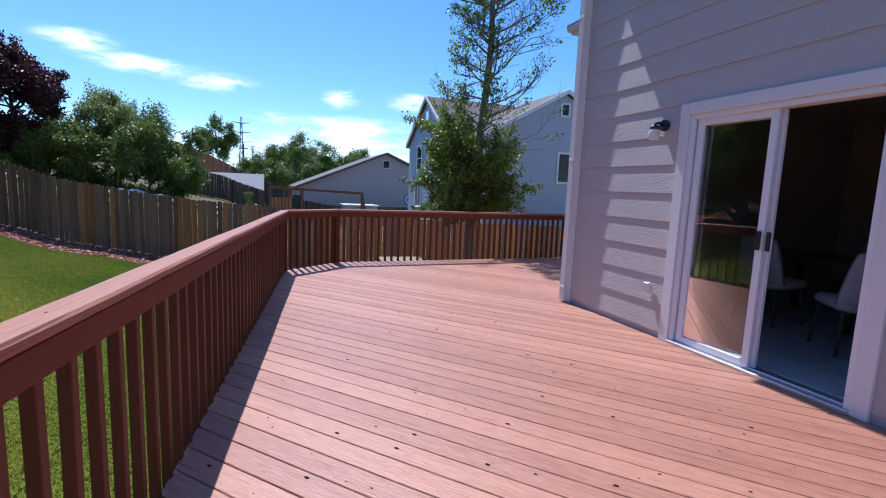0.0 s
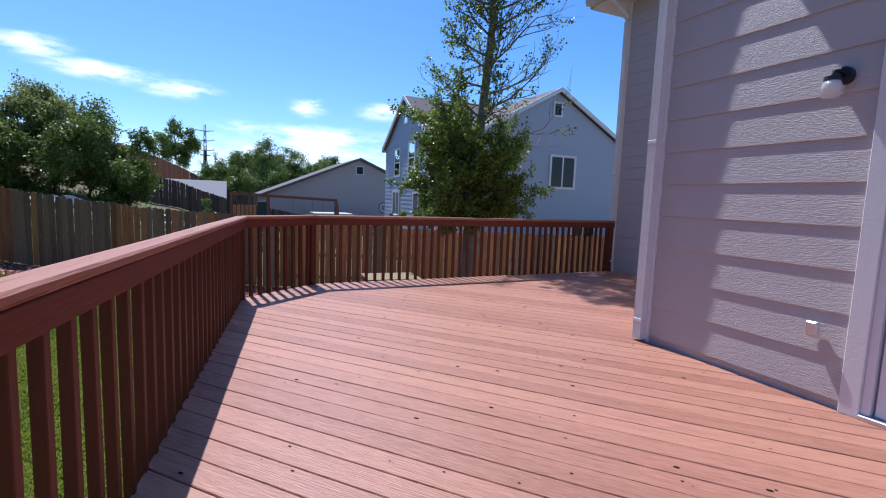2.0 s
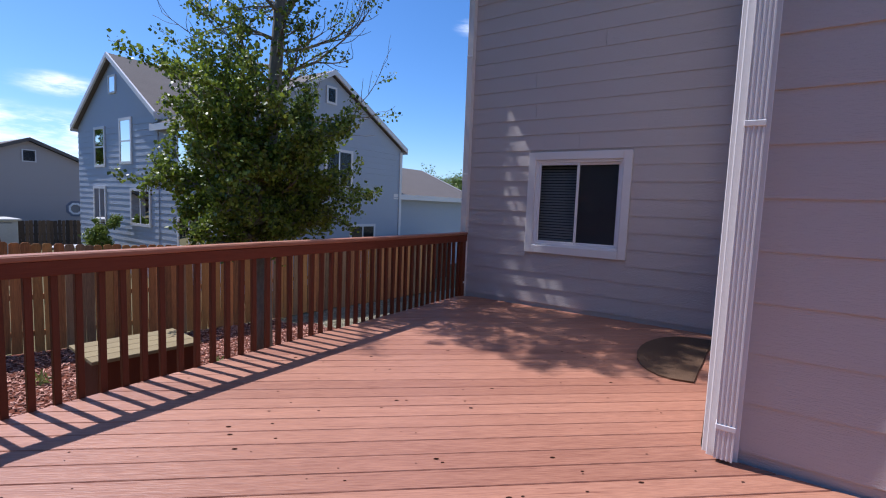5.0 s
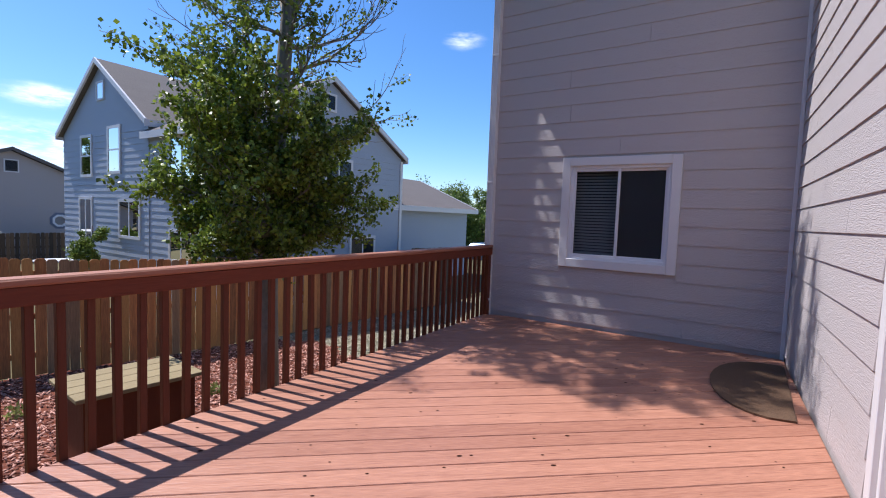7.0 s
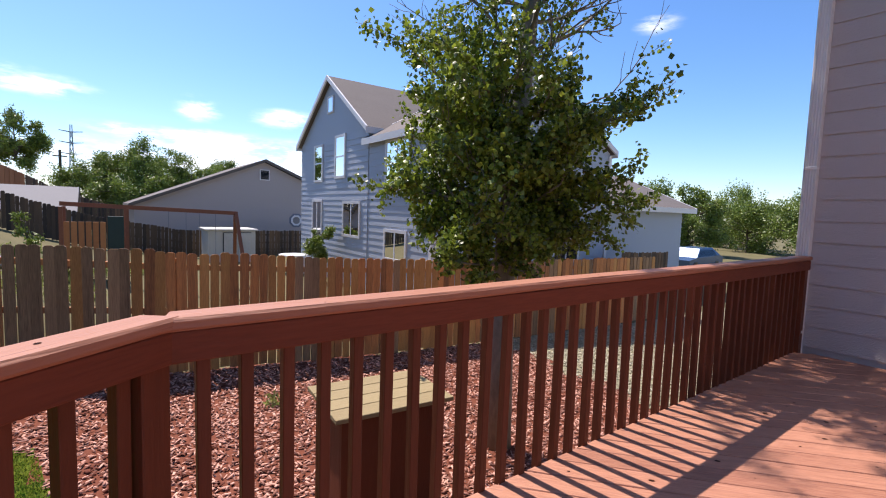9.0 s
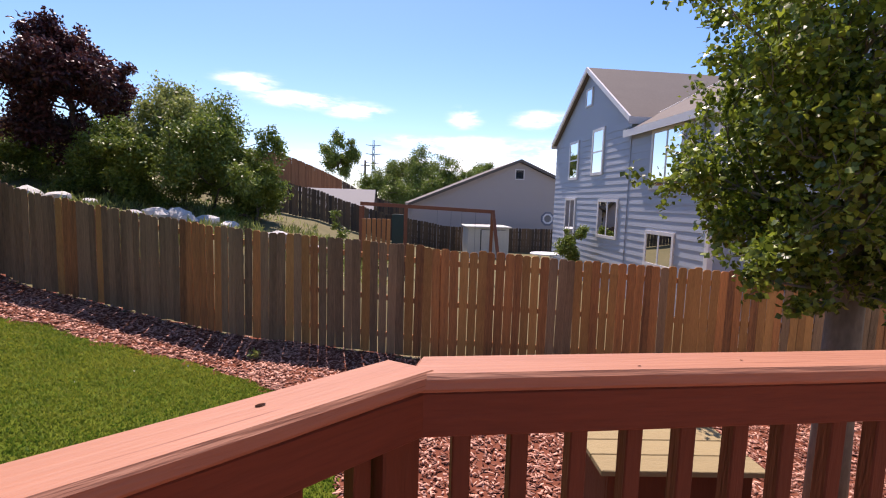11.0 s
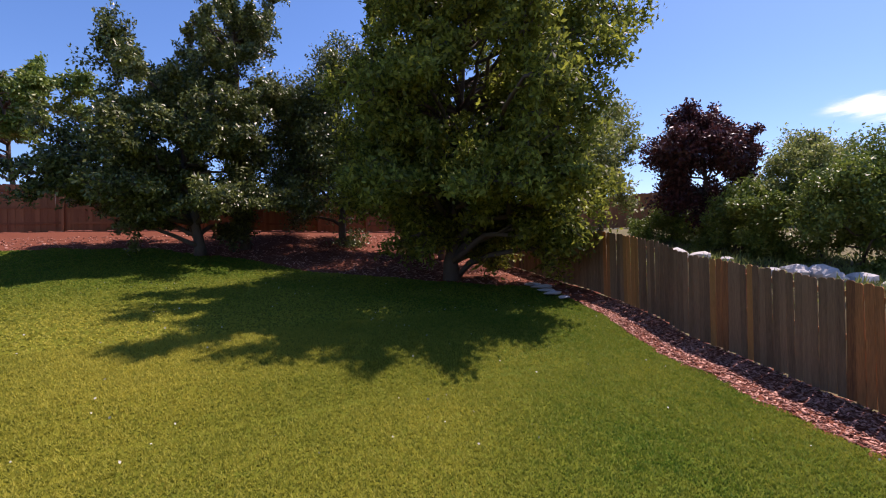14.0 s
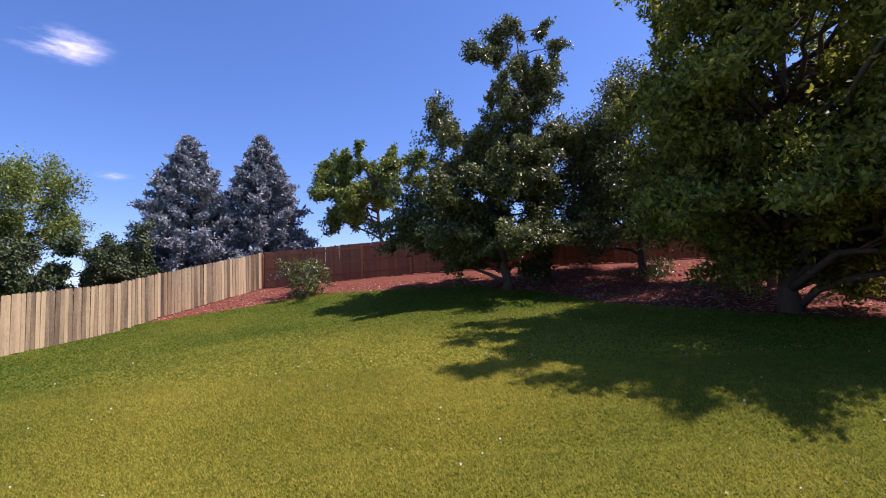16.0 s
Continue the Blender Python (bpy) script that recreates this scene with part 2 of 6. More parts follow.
M_ROCK = mat("pale_boulder", (0.38, 0.37, 0.35), 0.9, 0.2, 2.0, 25, 0.2, 0.5, color2=(0.66, 0.65, 0.63))
M_BARK_ASPEN = mat("aspen_bark", (0.09, 0.08, 0.06), 0.85, 0.35, 5, 30, 0.35, 0.5, stretch=(1, 1, 0.35), color2=(0.32, 0.29, 0.23), coord="World")
M_BARK = mat("grey_brown_bark", (0.06, 0.045, 0.035), 0.9, 0.3, 4, 30, 0.3, 0.6, stretch=(3, 3, 0.5), color2=(0.15, 0.12, 0.09), coord="World")
M_LEAF_ASPEN = mat("aspen_leaf", (0.030, 0.060, 0.008), 0.4, 0.25, 0.9, 5, 0.15, 0.0, island=0.42, color2=(0.32, 0.41, 0.05), coord="World", trans=0.36)
M_LEAF_ASH = mat("ash_leaf", (0.065, 0.092, 0.017), 0.5, 0.25, 0.35, 3, 0.15, 0.0, island=0.45, color2=(0.38, 0.42, 0.06), coord="World", trans=0.48, spec=0.3)
M_LEAF_DARK = mat("dark_ash_leaf", (0.030, 0.048, 0.014), 0.4, 0.25, 0.35, 3, 0.15, 0.0, island=0.45, color2=(0.22, 0.26, 0.065), coord="World", trans=0.22, spec=0.5)
M_LEAF_GREEN = mat("green_leaf", (0.06, 0.11, 0.018), 0.45, 0.25, 0.5, 4, 0.15, 0.0, island=0.35, color2=(0.28, 0.36, 0.06), coord="World", trans=0.25)
M_LEAF_PALE = mat("pale_leaf", (0.12, 0.16, 0.04), 0.5, 0.2, 0.5, 4, 0.15, 0.0, island=0.35, color2=(0.36, 0.40, 0.12), coord="World", trans=0.4)
M_LEAF_PURPLE = mat("purple_leaf", (0.03, 0.012, 0.013), 0.45, 0.2, 0.6, 4, 0.15, 0.0, island=0.4, color2=(0.17, 0.055, 0.05), coord="World", trans=0.15)
M_NEEDLE_BLUE = mat("blue_needles", (0.10, 0.125, 0.12), 0.6, 0.2, 0.8, 5, 0.15, 0.0, island=0.35, color2=(0.36, 0.41, 0.42), coord="World", trans=0.15)
M_NEEDLE = mat("green_needles", (0.03, 0.05, 0.018), 0.6, 0.2, 0.8, 5, 0.15, 0.0, island=0.35, color2=(0.10, 0.15, 0.04), coord="World", trans=0.1)
M_BLUE = mat("blue_grey_siding", (0.33, 0.37, 0.43), 0.6, 0.06, 0.5, 20, 0.06, 0.3, stretch=(1, 1, 6), color2=(0.42, 0.46, 0.53), coord="World")
M_TAUPE = mat("pale_taupe_siding", (0.40, 0.345, 0.32), 0.65, 0.06, 0.4, 20, 0.06, 0.3, stretch=(1, 1, 6), color2=(0.48, 0.42, 0.39), coord="World")
M_BLUE_TRIM = mat("slate_blue_trim", (0.13, 0.15, 0.20), 0.6, 0.08, 2, 30, 0.08, 0.1, color2=(0.20, 0.225, 0.29))
M_ROOF = mat("brown_shingle", (0.095, 0.08, 0.07), 0.9, 0.15, 1.0, 18, 0.3, 0.5, stretch=(1, 1, 3), color2=(0.185, 0.158, 0.138), coord="World")
M_ROOF_GREY = mat("grey_roof", (0.20, 0.195, 0.19), 0.85, 0.15, 1.0, 18, 0.2, 0.4, color2=(0.30, 0.29, 0.285), coord="World")
M_SWING = mat("redwood_play", (0.13, 0.045, 0.025), 0.7, 0.2, 2, 20, 0.2, 0.3, each=0.1, color2=(0.30, 0.12, 0.06))
M_PLAY = mat("amber_play_boards", (0.30, 0.11, 0.035), 0.7, 0.2, 2, 20, 0.2, 0.3, each=0.15, color2=(0.58, 0.26, 0.09))
M_SLIDE = mat("green_canvas", (0.01, 0.04, 0.035), 0.6, 0.1, 2, 20, 0.1, 0.1)
M_SHED = mat("pale_shed_panel", (0.50, 0.50, 0.47), 0.6, 0.08, 1, 20, 0.08, 0.1)
M_STEEL = mat("galvanised_steel", (0.22, 0.24, 0.26), 0.5, 0.1, 0.1, 1, 0.1, 0.0, metal=0.5)
M_BOX_LID = mat("weathered_box_lid", (0.19, 0.14, 0.065), 0.85, 0.2, 3, 20, 0.25, 0.4, stretch=(1, 10, 10), each=0.1, color2=(0.36, 0.28, 0.14))
M_RUG = mat("brown_door_mat", (0.05, 0.028, 0.016), 0.95, 0.15, 3, 90, 0.35, 0.6, color2=(0.17, 0.092, 0.046))
M_CAR = mat("blue_car_paint", (0.06, 0.11, 0.20), 0.25, 0.05, 1, 20, 0.03, 0.0, metal=0.3)
M_CONCRETE = mat("patio_concrete", (0.42, 0.40, 0.37), 0.85, 0.12, 0.8, 25, 0.12, 0.2, color2=(0.56, 0.54, 0.50), coord="World")

# ---- mesh helpers ----


def raw(name, verts, faces, material, parent=None, label="", smooth=False):
    me = bpy.data.meshes.new(name)
    me.from_pydata([tuple(v) for v in verts], [], faces)
    me.materials.append(material)
    if smooth:
        me.polygons.foreach_set("use_smooth", [True] * len(me.polygons))
    me.update()
    ob = new(name, me)
    ob.parent = parent
    if label:
        ob["label"] = label
    return ob


def part(name, bm, material, parent=None, label="", smooth=False):
    me = bpy.data.meshes.new(name)
    bmesh.ops.recalc_face_normals(bm, faces=bm.faces)
    bm.to_mesh(me)
    bm.free()
    me.materials.append(material)
    if smooth:
        me.polygons.foreach_set("use_smooth", [True] * len(me.polygons))
    ob = new(name, me)
    ob.parent = parent
    if label:
        ob["label"] = label
    return ob


def box(bm, a, b, bevel=0.0, m=None):
    """A box from corner a to corner b, its edges rounded, moved by m."""
    r = bmesh.ops.create_cube(bm, size=1.0)
    vs = r["verts"]
    for v in vs:
        v.co = Vector([(a[k] + b[k]) / 2 + v.co[k] * (b[k] - a[k]) for k in range(3)])
    if bevel:
        es = list({e for v in vs for e in v.link_edges})
        got = bmesh.ops.bevel(bm, geom=es, offset=bevel, segments=1, affect="EDGES")
        vs = list({v for f_ in got["faces"] for v in f_.verts} | {v for v in vs if v.is_valid})
    if m is not None:
        for v in vs:
            v.co = m @ v.co
    return bm


def boxes(*items, bevel=0.0):
    bm = bmesh.new()
    for a, b in items:
        box(bm, a, b, bevel)
    return bm


def tube(bm, pts, radii, sides=7):
    """A tapered tube along pts."""
    rings = []
    for k, p in enumerate(pts):
        p = Vector(p)
        d = (Vector(pts[min(k + 1, len(pts) - 1)]) - Vector(pts[max(k - 1, 0)])).normalized()
        u = d.orthogonal().normalized()
        v = d.cross(u)
        rings.append([bm.verts.new(p + (u * math.cos(q) + v * math.sin(q)) * radii[k]) for q in [2 * math.pi * s_ / sides for s_ in range(sides)]])
    for r0, r1 in zip(rings, rings[1:]):
        for s_ in range(sides):
            bm.faces.new((r0[s_], r0[(s_ + 1) % sides], r1[(s_ + 1) % sides], r1[s_]))
    bm.faces.new(rings[0][::-1])
    bm.faces.new(rings[-1])
    return bm


def empty(name, at=(0, 0, 0), **tags):
    ob = new(name)
    ob.location = at
    return tagged(ob, **tags)


def quick_mesh(name, verts, loops, per, material, parent=None):
    """A mesh of many equal faces out of arrays: verts n x 3, faces of per corners."""
    me = bpy.data.meshes.new(name)
    nf = len(loops) // per
    me.vertices.add(len(verts))
    me.vertices.foreach_set("co", np.asarray(verts, np.float32).ravel())
    me.loops.add(len(loops))
    me.loops.foreach_set("vertex_index", np.asarray(loops, np.int32))
    me.polygons.add(nf)
    me.polygons.foreach_set("loop_start", np.arange(0, nf * per, per, dtype=np.int32))
    me.materials.append(material)
    me.update(calc_edges=True)
    ob = new(name, me)
    ob.parent = parent
    return ob


# ---- ground ----
GX = [-60, -26, -24, -20, -17, -13, -10, -8.2, -7.3, -6.4, -4, -2, 0, 2, 6, 14, 40]
GZ = [3.6, 2.8, 2.5, 1.5, 0.85, 0.40, 0.05, -0.2, -0.38, -0.68, -1.02, -1.17, -1.27, -1.4, -1.6, -1.75, -1.9]
NX = [-60, -15, -10, -6, -3, 0, 3, 40]
NZ = [3.1, 1.8, 1.12, 0.66, 0.16, -0.8, -1.35, -1.6]


def fence_y(x):
    """The line of the north fence."""
    return float(np.interp(x, [-23.6, -10.2, -5.2, -2.2, 1.2, 13.4], [20.8, 17.5, 16.2, 15.0, 14.25, 13.85]))


def height(x, y):
    z = float(np.interp(x, GX, GZ)) - 0.022 * max(0.0, min(20.0, 6 - y)) * min(1.0, max(0.0, (-x - 3) / 6))
    w = min(1.0, max(0.0, (y - fence_y(x) - 0.2) / 2.0))
    w = w * w * (3 - 2 * w)
    zn = float(np.interp(x, NX, NZ)) + 0.085 * max(0.0, min(18.0, y - 22)) * min(1.0, max(0.0, (-x - 2) / 5))
    zn += (-1.6 - zn) * min(1.0, max(0.0, (y - 45) / 30))
    z = z * (1 - w) + zn * w
    far = max(abs(x + 5) - 40, abs(y - 8) - 60, 0) / 100
    z = z + (-2 - z) * min(1, far)
    return z + 0.05 * noise.noise((x * 0.35, y * 0.35, 3.1)) + 0.02 * noise.noise((x * 1.3, y * 1.3, 1.1))


EDGE_X = [-11.0, -7.5, -4.9, -2.1, -0.9, -0.2]
EDGE_Y = [16.5, 15.2, 14.5, 13.5, 12.7, 12.0]
WEST_Y = [-9, -4.4, -1.2, 6, 9, 13, 16.4]
WEST_X = [-17.4, -19.4, -21.3, -20.8, -18.5, -13.7, -11.0]


def zone(x, y):
    """Which ground lies at a place: 0 lawn, 1 mulch, 2 dry, 3 gravel."""
    j = 0.16 * noise.noise((x * 1.1, y * 1.1, 7.7)) + 0.08 * noise.noise((x * 4, y * 4, 2.7))
    if y > fence_y(x) - 0.02:
        return 2
    if x > 7.2 + 3 * j:
        return 3
    if x < float(np.interp(y, WEST_Y, WEST_X)) + 2 * j:
        return 1
    if x < -0.2:
        return 1 if y > float(np.interp(x, EDGE_X, EDGE_Y)) + j else 0
    if x < 0.35:
        return 1 if y > 11.9 - (x + 0.2) / 0.55 * 3.6 + j else 0
    return 1


def axis(lo, hi, step, far):
    inner = list(np.arange(lo, hi + step / 2, step))
    out = [step * 2 * 1.45 ** k for k in range(1, 24)]
    left, right, a = [], [], 0.0
    for o in out:
        a += o
        if a > far:
            break
        left.append(lo - a)
        right.append(hi + a)
    return left[::-1] + inner + right


gxs, gys = axis(-27, 16, 0.25, 4000), axis(-11, 27, 0.25, 4000)
g_verts = [(x, y, height(x, y)) for y in gys for x in gxs]
nxg = len(gxs)
g_faces = [(j * nxg + i, j * nxg + i + 1, (j + 1) * nxg + i + 1, (j + 1) * nxg + i) for j in range(len(gys) - 1) for i in range(nxg - 1)]
ground = raw("ground", g_verts, g_faces, M_LAWN, smooth=True)
for m_ in (M_MULCH, M_DRY, M_GRAVEL):
    ground.data.materials.append(m_)
ground.data.polygons.foreach_set("material_index", [zone((gxs[i] + gxs[i + 1]) / 2, (gys[j] + gys[j + 1]) / 2) for j in range(len(gys) - 1) for i in range(nxg - 1)])
tagged(ground, "sloping back yard of lawn and red mulch beds", "ground", kind="structure")


def grass(name, count, x0, x1, y0, y1, seed, lo=0.03, hi=0.06, wide=0.008):
    rng = np.random.default_rng(seed)
    xs, ys = rng.uniform(x0, x1, count), rng.uniform(y0, y1, count)
    keep = [k for k in range(count) if zone(xs[k], ys[k]) == 0 and not (xs[k] > -1.2 + 0.13 * (ys[k] - 1.2) and ys[k] < 8.0)]
    xs, ys = xs[keep], ys[keep]
    zs = np.array([height(a, b) for a, b in zip(xs, ys)])
    n = len(xs)
    a, h, w = rng.uniform(0, 2 * math.pi, n), rng.uniform(lo, hi, n), rng.uniform(0.7, 1.3, n) * wide
    lean, la = rng.uniform(0.2, 1.1, n) * h, rng.uniform(0, 2 * math.pi, n)
    p = np.stack([xs, ys, zs + 0.004], 1)
    side = np.stack([np.cos(a) * w, np.sin(a) * w, np.zeros(n)], 1)
    tip = p + np.stack([np.cos(la) * lean, np.sin(la) * lean, h], 1)
    return quick_mesh(name, np.stack([p - side, p + side, tip], 1).reshape(-1, 3), np.arange(3 * n), 3, M_BLADE)


tagged(grass("grass", 680000, -9.5, 0.4, -5, 16.4, 1, 0.020, 0.042, 0.009), "mown green lawn grass with yellowing patches", "grass", kind="stuff")
tagged(grass("grass", 190000, -22, -9.5, -10, 16.8, 2, 0.018, 0.040, 0.026), "mown green lawn grass with yellowing patches", "grass", kind="stuff")


def chips(name, count, x0, x1, y0, y1, seed, size, ground_kind=1, material=None):
    rng = np.random.default_rng(seed)
    xs, ys = rng.uniform(x0, x1, count), rng.uniform(y0, y1, count)
    keep = [k for k in range(count) if zone(xs[k], ys[k]) == ground_kind]
    xs, ys = xs[keep], ys[keep]
    n = len(xs)
    zs = np.array([height(a, b) for a, b in zip(xs, ys)]) + rng.uniform(0.0, 0.025, n)
    a, b, c = rng.uniform(0, 2 * math.pi, n), rng.uniform(-0.5, 0.5, n), rng.uniform(-0.5, 0.5, n)
    ln, wd, th = rng.uniform(0.5, 1.5, n) * size, rng.uniform(0.2, 0.5, n) * size, rng.uniform(0.05, 0.12, n) * size
    u = np.stack([np.cos(a) * np.cos(b), np.sin(a) * np.cos(b), np.sin(b)], 1)
    v = np.stack([-np.sin(a) * np.cos(c), np.cos(a) * np.cos(c), np.sin(c)], 1)
    w = np.cross(u, v)
    p = np.stack([xs, ys, zs], 1)
    cs = []
    for sz in (-1, 1):
        for sx, sy in ((-1, -1), (1, -1), (1, 1), (-1, 1)):
            cs.append(p + u * (sx * ln / 2)[:, None] + v * (sy * wd / 2)[:, None] + w * (sz * th / 2)[:, None])
    verts = np.stack(cs, 1).reshape(-1, 3)
    quads = np.array([4, 5, 6, 7, 0, 1, 5, 4, 1, 2, 6, 5, 2, 3, 7, 6, 3, 0, 4, 7])
    loops = (np.arange(n)[:, None] * 8 + quads[None]).ravel()
    return quick_mesh(name, verts, loops, 4, material or M_CHIP)


tagged(chips("mulch", 38000, -1.5, 7.6, 7.7, 15.0, 5, 0.055), "loose red-brown bark mulch chips on the bed", "mulch", kind="stuff")
tagged(chips("mulch", 20000, -9.0, -1.0, 12.4, 17.2, 8, 0.06), "loose red-brown bark mulch chips on the bed", "mulch", kind="stuff")
tagged(chips("mulch", 26000, -23, -1.0, -8, 19.0, 6, 0.085), "loose red-brown bark mulch chips on the bed", "mulch", kind="stuff")

M_PEBBLE = mat("gravel_pebble", (0.20, 0.18, 0.12), 0.9, 0.2, 1.0, 40, 0.15, 0.0, island=0.5, color2=(0.52, 0.48, 0.36), coord="World", spec=0.2)
tagged(chips("gravel", 16000, 6.8, 12.0, 7.9, 13.9, 7, 0.05, 3, M_PEBBLE), "loose pale gravel beside the mulch bed", "gravel", kind="stuff")

# ---- own house ----
WALL1_X, WALL1_END, WALL2_X, WALL2_END, RETURN_Y = 2.9, 4.38, 5.90, 7.97, 4.46
WALL_TOP, WALL_BOT = 4.9, -0.02
DOOR_Y0, DOOR_Y1, DOOR_TOP = 1.22, 2.72, 2.10
WIN_Y0, WIN_Y1, WIN_Z0, WIN_Z1 = 5.73, 6.85, 0.83, 1.95


def wall_core(name, a, b, holes, material, label):
    """An upright wall block from corner a to corner b, split round its openings (u0, u1, z0, z1 along its longer side)."""
    bm = bmesh.new()
    along = 0 if b[0] - a[0] > b[1] - a[1] else 1
    cuts = sorted({a[along], b[along], *[h[0] for h in holes], *[h[1] for h in holes]})
    for c0, c1 in zip(cuts, cuts[1:]):
        zs = [(a[2], b[2])]
        for h in holes:
            if h[0] <= c0 and c1 <= h[1]:
                zs = [(a[2], h[2]), (h[3], b[2])]
        for z0, z1 in zs:
            if z1 - z0 > 0.001:
                p, q = list(a), list(b)
                p[along], q[along], p[2], q[2] = c0, c1, z0, z1
                box(bm, p, q)
    return tagged(part(name, bm, material), label, "wall", kind="structure")


wall_west = wall_core("wall_west", (WALL1_X + 0.012, -5.5, -0.3), (WALL1_X + 0.16, WALL1_END, WALL_TOP), [(DOOR_Y0, DOOR_Y1, 0.0, DOOR_TOP)], M_SIDING,
                      "taupe lap-sided house wall beside the deck")
wall_window = wall_core("wall_window", (WALL2_X + 0.012, RETURN_Y, -1.9), (WALL2_X + 0.16, WALL2_END, WALL_TOP), [(WIN_Y0, WIN_Y1, WIN_Z0, WIN_Z1)], M_SIDING,
                        "taupe lap-sided house wall with a slider window")
wall_return = wall_core("wall_return", (WALL1_X + 0.17, RETURN_Y - 0.16, -0.3), (WALL2_X, RETURN_Y - 0.012, WALL_TOP), [], M_SIDING, "taupe lap-sided return wall in raking sun")
wall_north = wall_core("wall_north", (WALL2_X + 0.17, WALL2_END - 0.16, -1.9), (13.0, WALL2_END, WALL_TOP), [], M_SIDING, "plain end wall of the house")
wall_back = wall_core("wall_back", (WALL1_X + 0.17, -5.5, -0.3), (13.0, -5.34, WALL_TOP), [], M_SIDING, "plain end wall of the house")


def lap_mesh(length, expo, along_y, sign):
    """One lap board: thin at its top, proud at its foot."""
    d = [(-0.0, 0.0), (-0.0145, 0.0), (-0.0145, 0.004), (-0.004, expo + 0.02), (0.0, expo + 0.02)]
    v = []
    for u in (0.0, length):
        for o, z in d:
            v.append((o * sign, u, z) if along_y else (u, o * sign, z))
    n = len(d)
    fs = [(k, (k + 1) % n, n + (k + 1) % n, n + k) for k in range(n)] + [tuple(range(n))[::-1], tuple(range(n, 2 * n))]
    me = bpy.data.meshes.new("lap_board")
    me.from_pydata(v, [], fs)
    me.materials.append(M_SIDING)
    return me


def lay_siding(parent, at, along_y, sign, u0, u1, z0, z1, expo, holes, joints=()):
    """Lap boards over a wall face at its fixed coordinate, cut round the openings, with butt joints."""
    made = {}
    z, row = z0, 0
    while z < z1:
        spans = [(u0, u1)]
        for h in holes:
            if z + expo > h[2] + 0.01 and z < h[3] - 0.01:
                spans = [s_ for a, b in spans for s_ in ((a, min(b, h[0])), (max(a, h[1]), b)) if s_[1] - s_[0] > 0.02]
        for a, b in spans:
            cut = a + (b - a) * random.uniform(0.25, 0.75) if (b - a > 2.5 and row % 2 == 0) else None
            for p, q in (((a, cut - 0.0015), (cut + 0.0015, b)) if cut else ((a, b),)):
                key = round(q - p, 3)
                if key not in made:
                    made[key] = lap_mesh(q - p, expo, along_y, sign)
                ob = new("lap_board", made[key])
                ob.parent = parent
                ob.location = (at, p, z) if along_y else (p, at, z)
        z += expo
        row += 1


WALL1_EXPO, WALL2_EXPO = 0.268, 0.203

# door set: trim, frame, fixed leaf and sliding leaf
door_1 = empty("door_1", (WALL1_X, (DOOR_Y0 + DOOR_Y1) / 2, 0), label="open white sliding glass patio door beside the deck", category="door", kind="structure")


def at_world(ob):
    ob.matrix_parent_inverse = ob.parent.matrix_basis.inverted()
    return ob


x = WALL1_X
for nm, a, b in (("trim", (x - 0.028, DOOR_Y1, 0.0), (x + 0.01, DOOR_Y1 + 0.105, DOOR_TOP + 0.10)), ("trim", (x - 0.028, DOOR_Y0 - 0.105, 0.0), (x + 0.01, DOOR_Y0, DOOR_TOP + 0.10)),
                 ("trim", (x - 0.030, DOOR_Y0 - 0.0, DOOR_TOP), (x + 0.01, DOOR_Y1, DOOR_TOP + 0.102))):
    at_world(part(nm, boxes((a, b), bevel=0.004), M_TRIM, door_1, "painted casing board"))
for a, b in (((x - 0.01, DOOR_Y1 - 0.045, 0.03), (x + 0.12, DOOR_Y1, DOOR_TOP)), ((x - 0.01, DOOR_Y0, 0.03), (x + 0.12, DOOR_Y0 + 0.045, DOOR_TOP)), ((x - 0.01, DOOR_Y0 + 0.045, DOOR_TOP - 0.045), (x + 0.12, DOOR_Y1 - 0.045, DOOR_TOP))):
    at_world(part("jamb", boxes((a, b), bevel=0.004), M_VINYL, door_1))
at_world(part("sill", boxes(((x - 0.035, DOOR_Y0, 0.0), (x + 0.15, DOOR_Y1, 0.03)), ((x + 0.02, DOOR_Y0 + 0.05, 0.03), (x + 0.028, DOOR_Y1 - 0.05, 0.045)), bevel=0.003), M_ALU, door_1, "metal door sill"))


def sash(parent, name, fx, y0, y1, z0, z1, w, material, pane, depth=0.035):
    s_ = at_world(part(name, boxes(((fx, y0, z0), (fx + depth, y0 + w, z1)), ((fx, y1 - w, z0), (fx + depth, y1, z1)), ((fx, y0 + w, z0), (fx + depth, y1 - w, z0 + w)), ((fx, y0 + w, z1 - w), (fx + depth, y1 - w, z1)), bevel=0.003), material, parent))
    p = raw("pane", [(fx + depth / 2, y0 + w, z0 + w), (fx + depth / 2, y1 - w, z0 + w), (fx + depth / 2, y1 - w, z1 - w), (fx + depth / 2, y0 + w, z1 - w)], [(0, 1, 2, 3)], pane, s_)
    p.visible_shadow = False
    return s_


MID = (DOOR_Y0 + DOOR_Y1) / 2
sash(door_1, "door_leaf", x + 0.062, MID - 0.04, DOOR_Y1 - 0.045, 0.035, DOOR_TOP - 0.045, 0.062, M_VINYL, M_GLASS)
sash(door_1, "door_leaf", x + 0.015, MID - 0.02, DOOR_Y1 - 0.06, 0.035, DOOR_TOP - 0.045, 0.058, M_VINYL, M_GLASS)
for hy in (MID + 0.008, MID - 0.07):
    at_world(part("handle", boxes(((x - 0.012, hy - 0.012, 0.98), (x + 0.014, hy + 0.016, 1.13)), bevel=0.006), M_BLACK, door_1, "black pull handle"))

